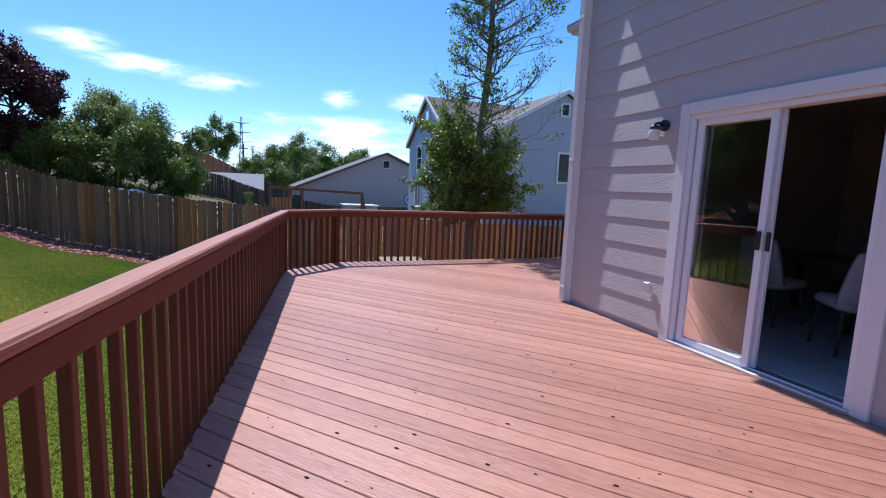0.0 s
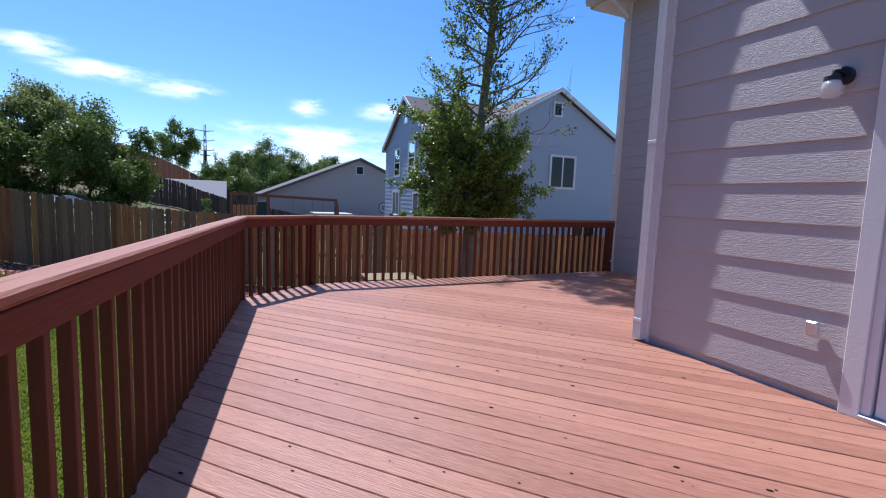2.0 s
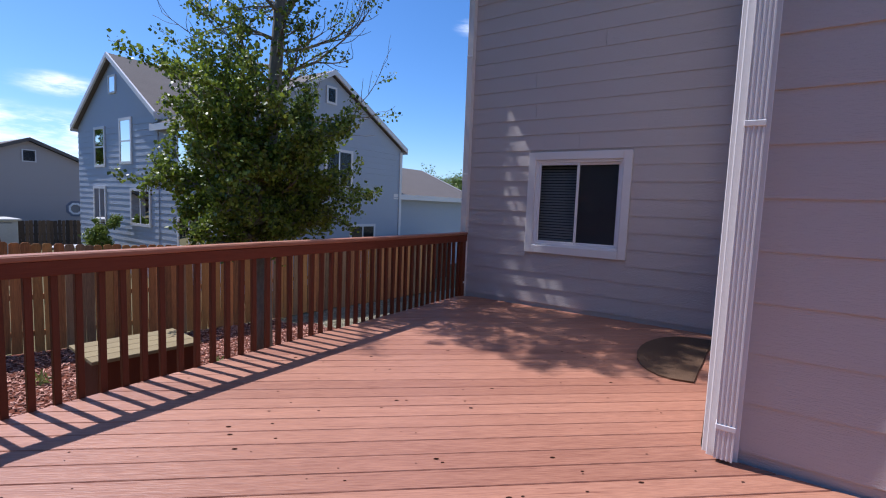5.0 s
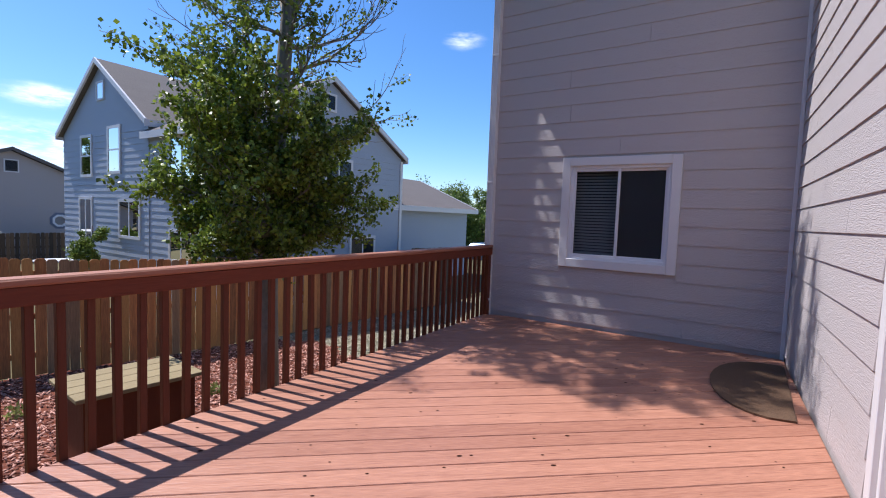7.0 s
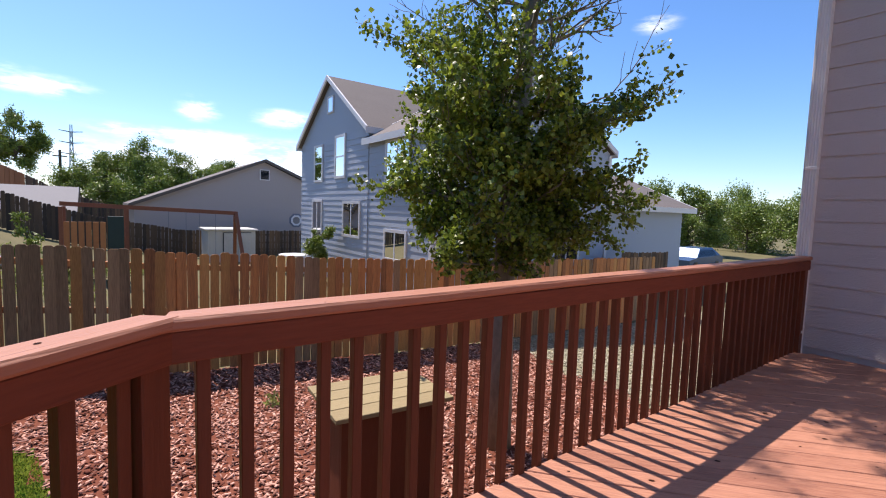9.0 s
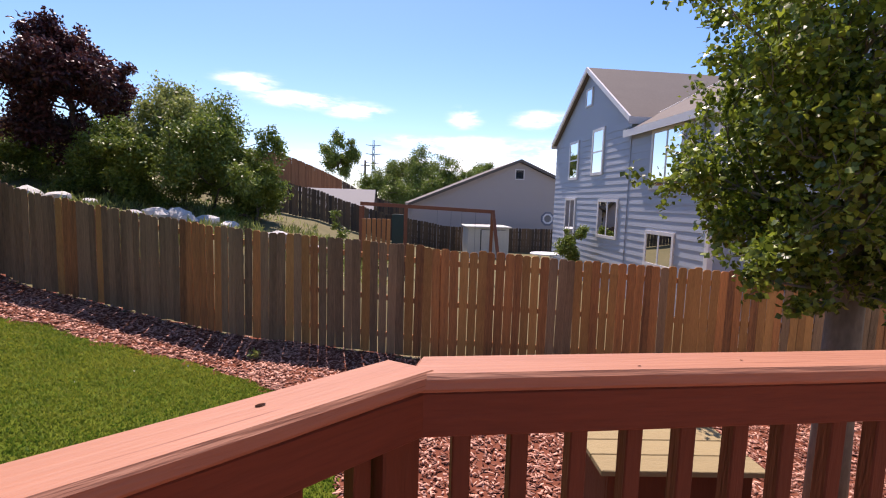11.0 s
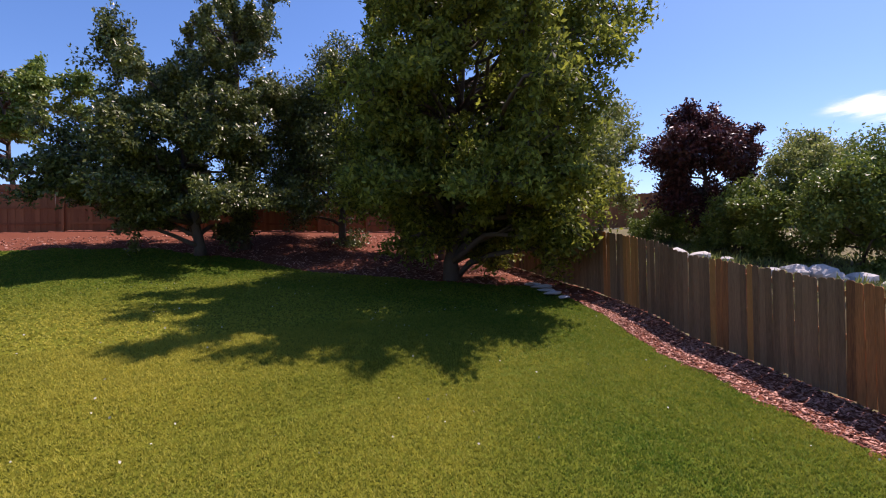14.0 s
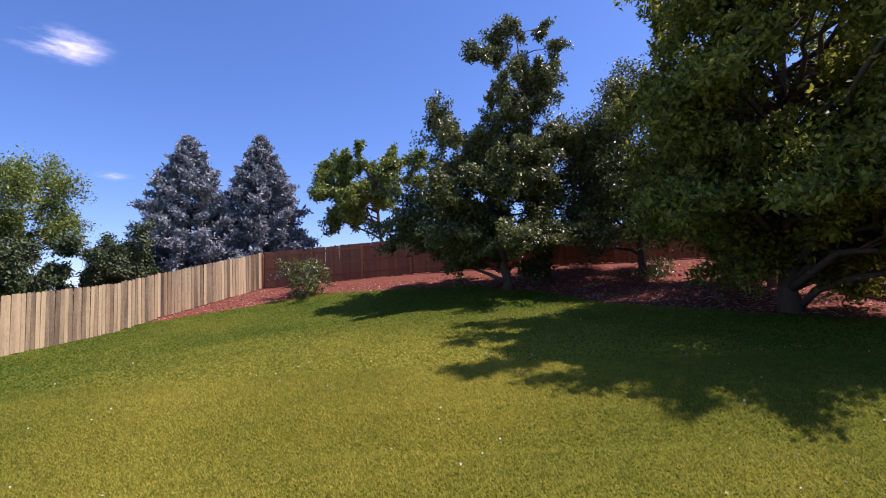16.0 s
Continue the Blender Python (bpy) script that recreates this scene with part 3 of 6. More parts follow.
# window with trim, two sashes, blind and screen
window_1 = empty("window_1", (WALL2_X, (WIN_Y0 + WIN_Y1) / 2, WIN_Z0), label="white two-pane slider window with lowered dark blinds", category="window", kind="structure")
x = WALL2_X
T = 0.10
for a, b in (((x - 0.026, WIN_Y0 - T, WIN_Z0 - T), (x + 0.01, WIN_Y0, WIN_Z1 + T)), ((x - 0.026, WIN_Y1, WIN_Z0 - T), (x + 0.01, WIN_Y1 + T, WIN_Z1 + T)),
             ((x - 0.028, WIN_Y0, WIN_Z1), (x + 0.01, WIN_Y1, WIN_Z1 + T)), ((x - 0.028, WIN_Y0, WIN_Z0 - T), (x + 0.01, WIN_Y1, WIN_Z0))):
    at_world(part("trim", boxes((a, b), bevel=0.004), M_TRIM, window_1))
at_world(part("window_frame", boxes(((x, WIN_Y0, WIN_Z0), (x + 0.08, WIN_Y0 + 0.035, WIN_Z1)), ((x, WIN_Y1 - 0.035, WIN_Z0), (x + 0.08, WIN_Y1, WIN_Z1)), ((x, WIN_Y0 + 0.035, WIN_Z0), (x + 0.08, WIN_Y1 - 0.035, WIN_Z0 + 0.035)), ((x, WIN_Y0 + 0.035, WIN_Z1 - 0.035), (x + 0.08, WIN_Y1 - 0.035, WIN_Z1)), bevel=0.003), M_VINYL, window_1))
WM = (WIN_Y0 + WIN_Y1) / 2
sash(window_1, "sash", x + 0.012, WM - 0.02, WIN_Y1 - 0.035, WIN_Z0 + 0.035, WIN_Z1 - 0.035, 0.03, M_VINYL, M_GLASS_DARK, 0.025)
sash(window_1, "sash", x + 0.042, WIN_Y0 + 0.035, WM + 0.02, WIN_Z0 + 0.035, WIN_Z1 - 0.035, 0.03, M_VINYL, M_GLASS_DARK, 0.025)
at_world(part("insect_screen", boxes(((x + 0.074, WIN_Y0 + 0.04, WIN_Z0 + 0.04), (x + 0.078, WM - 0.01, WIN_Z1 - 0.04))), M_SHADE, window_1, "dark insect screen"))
blind = at_world(part("blind", boxes(((x + 0.10, WIN_Y0 + 0.02, WIN_Z1 - 0.05), (x + 0.13, WIN_Y1 - 0.02, WIN_Z1 - 0.005))), M_BLIND, window_1, "lowered slatted blind"))
slat = None
for k in range(29):
    z = WIN_Z0 + 0.03 + k * (WIN_Z1 - WIN_Z0 - 0.10) / 28
    if slat is None:
        slat = raw("slat", [(0, -0.545, 0), (0.020, -0.545, 0.026), (0.020, 0.545, 0.026), (0, 0.545, 0), (0.002, -0.545, -0.001), (0.022, -0.545, 0.025), (0.022, 0.545, 0.025), (0.002, 0.545, -0.001)],
                   [(0, 1, 2, 3), (7, 6, 5, 4), (0, 4, 5, 1), (3, 2, 6, 7)], M_BLIND, blind)
        ob = slat
    else:
        ob = new("slat", slat.data)
        ob.parent = blind
    ob.location = (x + 0.105, WM, z)
# added dark sheet in place of the room's shade behind the blinds
tagged(part("room_backing", boxes(((x + 0.9, RETURN_Y + 0.3, 0.0), (x + 0.95, WALL2_END - 0.2, 2.6))), M_SHADE), "dark sheet standing in for the unlit room behind the blinds", "wall", kind="structure")

# corner boards, baseboards, roof and gutters
corner = empty("trim", (WALL1_X, WALL1_END, 0), label="white painted corner boards of the house", category="trim", kind="structure")
for a, b in (((WALL1_X - 0.022, WALL1_END - 0.09, WALL_BOT), (WALL1_X + 0.012, WALL1_END + 0.058, WALL_TOP)), ((WALL1_X + 0.014, WALL1_END + 0.03, WALL_BOT), (WALL1_X + 0.11, WALL1_END + 0.082, WALL_TOP)),
             ((WALL2_X - 0.024, WALL2_END - 0.10, -1.5), (WALL2_X + 0.012, WALL2_END + 0.02, WALL_TOP)), ((WALL2_X - 0.02, RETURN_Y + 0.155, WALL_BOT), (WALL2_X + 0.012, RETURN_Y + 0.19, WALL_TOP))):
    at_world(part("corner_board", boxes((a, b), bevel=0.004), M_TRIM, corner))

EAVE_N, EAVE_W = 8.475, 4.55
roof = empty("roof", (6, 4, WALL_TOP), label="shingled house roof with boxed eaves and gutters", category="roof", kind="structure")
bm = bmesh.new()
box(bm, (WALL2_X - 0.42, RETURN_Y - 0.2, WALL_TOP - 0.16), (13.2, EAVE_N, WALL_TOP + 0.02))
at_world(part("soffit", bm, M_TRIM, roof))
bm = bmesh.new()
box(bm, (WALL1_X - 0.42, -5.8, WALL_TOP - 0.16), (WALL2_X - 0.43, EAVE_W, WALL_TOP + 0.02))
at_world(part("soffit", bm, M_TRIM, roof))
rv = [(WALL1_X - 0.5, -5.9, WALL_TOP + 0.03), (WALL1_X - 0.5, EAVE_W + 0.045, WALL_TOP + 0.03), (8.4, EAVE_W + 0.045, WALL_TOP + 2.3), (8.4, -5.9, WALL_TOP + 2.3), (13.5, EAVE_W + 0.045, WALL_TOP + 0.03), (13.5, -5.9, WALL_TOP + 0.03)]
at_world(raw("shingle_slope", rv, [(0, 1, 2, 3), (3, 2, 4, 5), (1, 4, 2), (0, 3, 5)], M_ROOF, roof))
rv = [(WALL2_X - 0.5, EAVE_W + 0.045, WALL_TOP + 0.034), (WALL2_X - 0.5, EAVE_N + 0.08, WALL_TOP + 0.034), (9.2, EAVE_N + 0.08, WALL_TOP + 1.6), (9.2, EAVE_W + 0.045, WALL_TOP + 1.6), (13.5, EAVE_N + 0.08, WALL_TOP + 0.034), (13.5, EAVE_W + 0.045, WALL_TOP + 0.034)]
at_world(raw("shingle_slope", rv, [(0, 1, 2, 3), (3, 2, 4, 5), (1, 4, 2)], M_ROOF, roof))
gut = [(0, 0), (-0.09, 0.0), (-0.12, 0.06), (-0.12, 0.11), (-0.11, 0.11), (-0.11, 0.06), (-0.085, 0.01), (0, 0.01)]
for gx, y0, y1 in ((WALL2_X - 0.42, RETURN_Y + 0.2, EAVE_N), (WALL1_X - 0.42, -5.8, EAVE_W)):
    v = [(gx + a, yy, WALL_TOP - 0.12 + b) for yy in (y0, y1) for a, b in gut]
    at_world(raw("gutter", v, [(k, (k + 1) % 8, 8 + (k + 1) % 8, 8 + k) for k in range(8)] + [tuple(range(8)), tuple(range(15, 7, -1))], M_TRIM, roof, "white metal gutter"))

# downspouts
def downspout(name, px, py, top, eave_x, face_y):
    """A ribbed metal downspout standing off a wall corner, with straps and an elbow to the gutter."""
    ds = empty(name, (px, py, 0), label="white ribbed metal downspout strapped to the house corner", category="downspout")
    sec = []
    w, d = 0.085, 0.066
    n = 4
    for k in range(n):
        a0 = -w / 2 + w * k / n
        for q, o in ((0.12, 0.0), (0.38, 0.0), (0.5, 0.007), (0.88, 0.007)):
            sec.append((a0 + w * q / n, -d / 2 + o))
    sec += [(w / 2, -d / 2), (w / 2, d / 2), (-w / 2, d / 2), (-w / 2, -d / 2)]
    bm = bmesh.new()
    rings = [[bm.verts.new((px + b if not face_y else px + a, py + a if not face_y else py - b, z)) for a, b in sec] for z in (0.02, top)]
    ns = len(sec)
    for k in range(ns):
        bm.faces.new((rings[0][k], rings[0][(k + 1) % ns], rings[1][(k + 1) % ns], rings[1][k]))
    at_world(part("pipe", bm, M_TRIM, ds))
    if eave_x is not None:
        bm = bmesh.new()
        tube(bm, [(px, py, top - 0.03), (px, py, top + 0.05), (eave_x, py, top + 0.34), (eave_x, py, top + 0.42)], [0.045] * 4, 8)
        at_world(part("elbow", bm, M_TRIM, ds))
    for z in (0.18, 1.75, 3.4):
        at_world(part("strap", boxes(((px - 0.036, py - 0.047, z), (px + 0.036, py + 0.047, z + 0.03)), bevel=0.003), M_TRIM, ds))
    return ds


downspout("downspout", WALL1_X - 0.056, WALL1_END - 0.025, 4.42, WALL1_X - 0.48, False)
downspout("downspout", WALL2_X - 0.051, WALL2_END - 0.06, 4.42, WALL2_X - 0.48, False)

# room behind the sliding door
room = wall_core("wall_inside", (7.0, -1.6, 0.0), (7.1, 3.9, 2.5), [], M_ROOM, "plain dim dining room wall")
wall_core("wall_inside", (3.08, 3.75, 0.0), (7.0, 3.85, 2.5), [], M_ROOM, "plain dim dining room wall")
wall_core("wall_inside", (3.08, -1.7, 0.0), (7.0, -1.6, 2.5), [], M_ROOM, "plain dim dining room wall")
tagged(part("ceiling", boxes(((3.08, -1.7, 2.5), (7.1, 3.85, 2.56))), M_ROOM), "plain dim ceiling of the dining room", "ceiling", kind="structure")
floor = tagged(part("floor", boxes(((3.06, -1.6, -0.10), (7.0, 3.75, 0.008))), M_ROOM), "dining room floor of pale tiles", "floor", kind="structure")
tile = None
for i in range(8):
    for j in range(11):
        if tile is None:
            tile = part("tile", boxes(((0, 0, 0), (0.452, 0.452, 0.012)), bevel=0.002), M_TILE, floor)
            ob = tile
        else:
            ob = new("tile", tile.data)
            ob.parent = floor
        ob.location = (3.10 + i * 0.457, -1.3 + j * 0.457, 0.009)


def dining_chair(at, turn):
    c = empty("dining_chair", (0, 0, 0), label="white upholstered dining chair with a curved back", category="chair", group="chairs round the table")
    bm = box(bmesh.new(), (-0.24, -0.24, 0.40), (0.24, 0.26, 0.50), 0.035)
    part("seat", bm, M_CHAIR, c, smooth=True)
    bm = bmesh.new()
    nu, nv = 9, 7
    grid = {}
    for sd in (0, 1):
        for iu in range(nu):
            for iv in range(nv):
                u, v = iu / (nu - 1) * 2 - 1, iv / (nv - 1)
                wv = 0.25 * (1 - 0.25 * v * v)
                grid[sd, iu, iv] = bm.verts.new((u * wv, -0.22 - 0.10 * v + 0.07 * u * u - 0.045 * sd, 0.46 + 0.50 * v * (1 - 0.06 * u * u)))
    for sd in (0, 1):
        for iu in range(nu - 1):
            for iv in range(nv - 1):
                bm.faces.new((grid[sd, iu, iv], grid[sd, iu + 1, iv], grid[sd, iu + 1, iv + 1], grid[sd, iu, iv + 1]))
    ring = [(k, 0) for k in range(nu)] + [(nu - 1, k) for k in range(1, nv)] + [(k, nv - 1) for k in range(nu - 2, -1, -1)] + [(0, k) for k in range(nv - 2, 0, -1)]
    for k in range(len(ring)):
        a, b = ring[k], ring[(k + 1) % len(ring)]
        bm.faces.new((grid[(0, *a)], grid[(0, *b)], grid[(1, *b)], grid[(1, *a)]))
    part("backrest", bm, M_CHAIR, c, smooth=True)
    for sx in (-1, 1):
        for sy in (-1, 1):
            part("leg", tube(bmesh.new(), [(sx * 0.2, sy * 0.2, 0.42), (sx * 0.235, sy * 0.235, 0.0)], [0.022, 0.014], 8), M_WOOD_DARK, c)
    c.matrix_basis = pose(*at, 0, 0, turn)
    return c


ch = dining_chair((4.35, 2.02, 0.022), -35)
copy_thing(ch, pose(4.62, 3.0, 0.022, 0, 0, -90))
copy_thing(ch, pose(6.2, 2.9, 0.022, 0, 0, 90))
table = empty("dining_table", (5.4, 2.95, 0), label="dark wooden dining table in the dim room", category="table")
at_world(part("tabletop", box(bmesh.new(), (4.92, 2.35, 0.72), (5.88, 3.55, 0.76), 0.01), M_WOOD_DARK, table))
for lx in (5.0, 5.8):
    for ly in (2.43, 3.47):
        at_world(part("leg", boxes(((lx - 0.035, ly - 0.035, 0.021), (lx + 0.035, ly + 0.035, 0.72)), bevel=0.004), M_WOOD_DARK, table))

# wall lamp by the door
lamp = empty("wall_lamp", (WALL1_X, 3.01, 1.98), label="black outdoor wall lamp with a clear glass jar shade", category="lamp")
lx, ly, lz = WALL1_X - 0.02, 3.01, 2.035
bm = tube(bmesh.new(), [(lx + 0.012, ly, lz), (lx - 0.012, ly, lz), (lx - 0.016, ly, lz)], [0.055, 0.055, 0.048], 16)
at_world(part("wall_plate", bm, M_BLACK, lamp))
at_world(part("arm", tube(bmesh.new(), [(lx - 0.01, ly, lz), (lx - 0.07, ly, lz + 0.02), (lx - 0.11, ly, lz + 0.01), (lx - 0.115, ly, lz - 0.02)], [0.012] * 4, 8), M_BLACK, lamp, smooth=True))
at_world(part("socket", tube(bmesh.new(), [(lx - 0.115, ly, lz), (lx - 0.115, ly, lz - 0.02), (lx - 0.115, ly, lz - 0.045)], [0.02, 0.042, 0.044], 14), M_BLACK, lamp))
at_world(part("glass_shade", tube(bmesh.new(), [(lx - 0.115, ly, lz - 0.046), (lx - 0.115, ly, lz - 0.07), (lx - 0.115, ly, lz - 0.14)], [0.040, 0.050, 0.046], 16), M_LAMP_GLASS, lamp, "clear glass jar shade", True))
at_world(part("bulb", tube(bmesh.new(), [(lx - 0.115, ly, lz - 0.047), (lx - 0.115, ly, lz - 0.07), (lx - 0.115, ly, lz - 0.10), (lx - 0.115, ly, lz - 0.12)], [0.012, 0.024, 0.024, 0.008], 10), M_VINYL, lamp, smooth=True))

# outdoor socket box
outlet = empty("outlet_box", (WALL1_X, 3.005, 0.44), label="grey weatherproof socket box on the siding", category="outlet")
at_world(part("box_body", box(bmesh.new(), (WALL1_X - 0.045, 2.975, 0.42), (WALL1_X - 0.008, 3.035, 0.52), 0.008), M_ALU, outlet))
at_world(part("cover", box(bmesh.new(), (WALL1_X - 0.062, 2.971, 0.43), (WALL1_X - 0.044, 3.039, 0.523), 0.008), M_ALU, outlet, "hinged clear cover"))

# ---- deck ----
R0, C1, C2, RE = Vector((-1.73, -3.4, 0)), Vector((-0.41, 7.00, 0)), Vector((0.50, 7.72, 0)), Vector((5.86, 7.90, 0))
BOARD_YAW = 42.0
DECK_POLY = [R0, C1, C2, RE, Vector((5.88, RETURN_Y + 0.168, 0)), Vector((2.885, RETURN_Y + 0.008, 0)), Vector((2.885, -3.4, 0))]


def clip_span(c, d):
    """The stretches of the line c + s d that lie on the deck."""
    cuts = []
    n = len(DECK_POLY)
    for k in range(n):
        a, b = DECK_POLY[k], DECK_POLY[(k + 1) % n]
        e = b - a
        den = d.x * e.y - d.y * e.x
        if abs(den) < 1e-9:
            continue
        q = a - c
        s_ = (q.x * e.y - q.y * e.x) / den
        r = (q.x * d.y - q.y * d.x) / den
        if 0 <= r < 1:
            cuts.append(s_)
    cuts.sort()
    return list(zip(cuts[::2], cuts[1::2]))


deck = empty("deck", (0, 0, 0), label="red-brown stained timber deck with diagonal boards", category="deck", kind="structure")
bdir = Vector((-math.sin(radians(BOARD_YAW)), math.cos(radians(BOARD_YAW)), 0))
bnor = Vector((bdir.y, -bdir.x, 0))
BOARD, GAP, THICK = 0.144, 0.006, 0.032
rng_d = random.Random(4)
off = -5.0
knots_bm = bmesh.new()
while off < 13:
    c = bnor * (off + BOARD / 2)
    lo = clip_span(bnor * (off + 0.004), bdir)
    hi = clip_span(bnor * (off + BOARD - 0.004), bdir)
    off += BOARD + GAP
    if len(lo) != len(hi):
        lo = hi = clip_span(c, bdir)
    for (a0, a1), (b0, b1) in zip(lo, hi):
        if min(a1 - a0, b1 - b0) < 0.05:
            continue
        e = [(a0, b0), (a1, b1)]
        cuts = [e[0]]
        if a1 - a0 > 6.2:
            s_ = a0 + (a1 - a0) * rng_d.uniform(0.3, 0.7)
            cuts += [(s_ - 0.0015, s_ - 0.0015), (s_ + 0.0015, s_ + 0.0015)]
        cuts.append(e[1])
        for p, q in zip(cuts[::2], cuts[1::2]):
            mid = (p[0] + q[0]) / 2
            h = BOARD / 2 - 0.003
            dz = rng_d.uniform(-0.0015, 0.0015)
            v = []
            for z, w in ((-THICK, h + 0.0061), (-0.014, h + 0.0061), (-0.012, h + 0.003), (-0.004, h + 0.003), (0.0, h)):
                v += [(p[1] - mid, -w, z), (q[1] - mid, -w, z), (q[0] - mid, w, z), (p[0] - mid, w, z)]
            fs = [(3, 2, 1, 0), (16, 17, 18, 19)] + [(k + 4 * r, (k + 1) % 4 + 4 * r, (k + 1) % 4 + 4 * r + 4, k + 4 * r + 4) for r in range(4) for k in range(4)]
            ob = raw("deck_board", v, fs, M_DECK, deck)
            ob.matrix_basis = Matrix.Translation(c + bdir * mid + Vector((0, 0, dz))) @ Matrix.Rotation(math.atan2(bdir.y, bdir.x), 4, "Z")
            ln = q[0] - p[0]
            for _ in range(int(ln * 1.7)):
                kp = c + bdir * (mid + rng_d.uniform(-ln / 2 + 0.1, ln / 2 - 0.1)) + bnor * rng_d.uniform(-0.05, 0.05)
                r0 = rng_d.choice((0.002, 0.0025, 0.003, 0.004, 0.005, 0.008))
                an = math.atan2(bdir.y, bdir.x)
                ring = [knots_bm.verts.new((kp.x + r0 * (1.9 * math.cos(t_) * math.cos(an) - math.sin(t_) * math.sin(an)), kp.y + r0 * (1.9 * math.cos(t_) * math.sin(an) + math.sin(t_) * math.cos(an)), 0.0021 + dz)) for t_ in [k * math.pi / 4 for k in range(8)]]
                knots_bm.faces.new(ring)
knots = part("knot_mark", knots_bm, M_KNOT, deck, "dark knots and nail holes")
knots["kind"] = "stuff"
# joists and rim under the boards
n_poly = len(DECK_POLY)
for k in range(3):
    a, b = DECK_POLY[k], DECK_POLY[k + 1]
    d = (b - a)
    m = Matrix.Translation(a) @ Matrix.Rotation(math.atan2(d.y, d.x), 4, "Z")
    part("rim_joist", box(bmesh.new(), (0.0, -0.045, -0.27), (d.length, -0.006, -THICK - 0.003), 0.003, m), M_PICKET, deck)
for px, py in ((-1.2, 0.5), (-0.75, 3.6), (-0.35, 6.6), (2.8, 7.6), (5.5, 7.6), (1.6, 4.0), (4.3, 5.8)):
    part("deck_post", boxes(((px - 0.045, py - 0.045, height(px, py) - 0.05), (px + 0.045, py + 0.045, -0.05))), M_PICKET, deck)

# ---- railing ----
CAP_TOP, CAP_W = 0.930, 0.115
picket_mesh = None


def railing(a, b, start_post, end_post, ext0=0.0, ext1=0.0, slide=0.0, rise=0.0):
    """Railing from a to b: cap, inner rail, pickets fixed outside the deck edge, posts."""
    global picket_mesh
    d = b - a
    L = d.length
    m = Matrix.Translation(a) @ Matrix.Rotation(math.atan2(d.y, d.x), 4, "Z")
    r = empty("deck_railing", label="red-brown stained deck railing with square pickets", category="railing", group="deck railings")
    r.matrix_basis = m
    bm = box(bmesh.new(), (0, -CAP_W / 2, CAP_TOP - 0.038), (L, CAP_W / 2, CAP_TOP), 0.009)
    for v in bm.verts:
        if v.co.x < 0.02:
            v.co.x += v.co.y * ext0
        elif v.co.x > L - 0.02:
            v.co.x += v.co.y * ext1
    bmesh.ops.subdivide_edges(bm, edges=[e for e in bm.edges if e.calc_length() > 1.0], cuts=24)
    for v in bm.verts:
        v.co.z += 0.004 * noise.noise((v.co.x * 1.3 + a.x, 0.5, a.y)) + rise * (1 - v.co.x / L)
        v.co.y += 0.004 * noise.noise((v.co.x * 1.7 + a.y, 2.5, a.x))
    cap = part("cap_rail", bm, M_CAP, r, "weathered pinkish-red flat cap board")
    kb = bmesh.new()
    rk = random.Random(int(L * 100))
    for _ in range(max(2, int(L * 1.6))):
        kx, ky, kr = rk.uniform(0.15, L - 0.15), rk.uniform(-0.04, 0.04), rk.choice((0.002, 0.003, 0.005))
        kz = CAP_TOP + 0.0006 + rise * (1 - kx / L) + 0.004 * noise.noise((kx * 1.3 + a.x, 0.5, a.y))
        kb.faces.new([kb.verts.new((kx + kr * 1.7 * math.cos(q), ky + kr * math.sin(q), kz + 0.001)) for q in [w_ * math.pi / 5 for w_ in range(10)]])
    part("knot", kb, M_KNOT, cap, "small dark knots")["kind"] = "stuff"
    bm = box(bmesh.new(), (0.002, -CAP_W / 2 + 0.008, CAP_TOP - 0.130), (L - 0.002, -CAP_W / 2 + 0.046, CAP_TOP - 0.040), 0.004)
    for v in bm.verts:
        v.co.z += rise * (1 - v.co.x / L)
        v.co.x += v.co.y * (ext0 if v.co.x < L / 2 else ext1)
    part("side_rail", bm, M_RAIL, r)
    n = max(2, int(round(L / (0.152 if L > 8 else 0.125))))
    if picket_mesh is None:
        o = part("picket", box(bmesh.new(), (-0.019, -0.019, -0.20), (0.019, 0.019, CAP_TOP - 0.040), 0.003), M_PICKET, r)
        picket_mesh = o.data
        bpy.data.objects.remove(o)
    for k in range(1, n):
        o = new("picket", picket_mesh)
        o.parent = r
        o.matrix_basis = pose(L * k / n + slide + random.uniform(-0.004, 0.004), 0.010, 0, random.uniform(-.3, .3), random.uniform(-.4, .4), random.uniform(-1, 1)) @ Matrix.Diagonal((1, 1, 1 + rise * (1 - k / n) / 0.89, 1))
    for flag, px in ((start_post, 0.0), (end_post, L)):
        if flag:
            part("post", box(bmesh.new(), (px - 0.044 + (0.05 if px == 0 else -0.05), -0.034, -0.27), (px + 0.044 + (0.05 if px == 0 else -0.05), 0.052, CAP_TOP - 0.040), 0.004), M_PICKET, r)
    return r


def mitre(p, q, s_):
    """How far the cap's end leans at the corner q between p and s_."""
    d1, d2 = (q - p).normalized(), (s_ - q).normalized()
    return math.tan((math.atan2(d2.y, d2.x) - math.atan2(d1.y, d1.x)) / 2)


m1, m2 = mitre(R0, C1, C2), mitre(C1, C2, RE)
railing(R0, C1, False, True, 0, m1 * 0.98, 0.0, 0.115)
railing(C1, C2, False, True, -m1 * 0.98, m2 * 0.98)
railing(C2, RE, False, True, -m2 * 0.98, 0, -0.023)

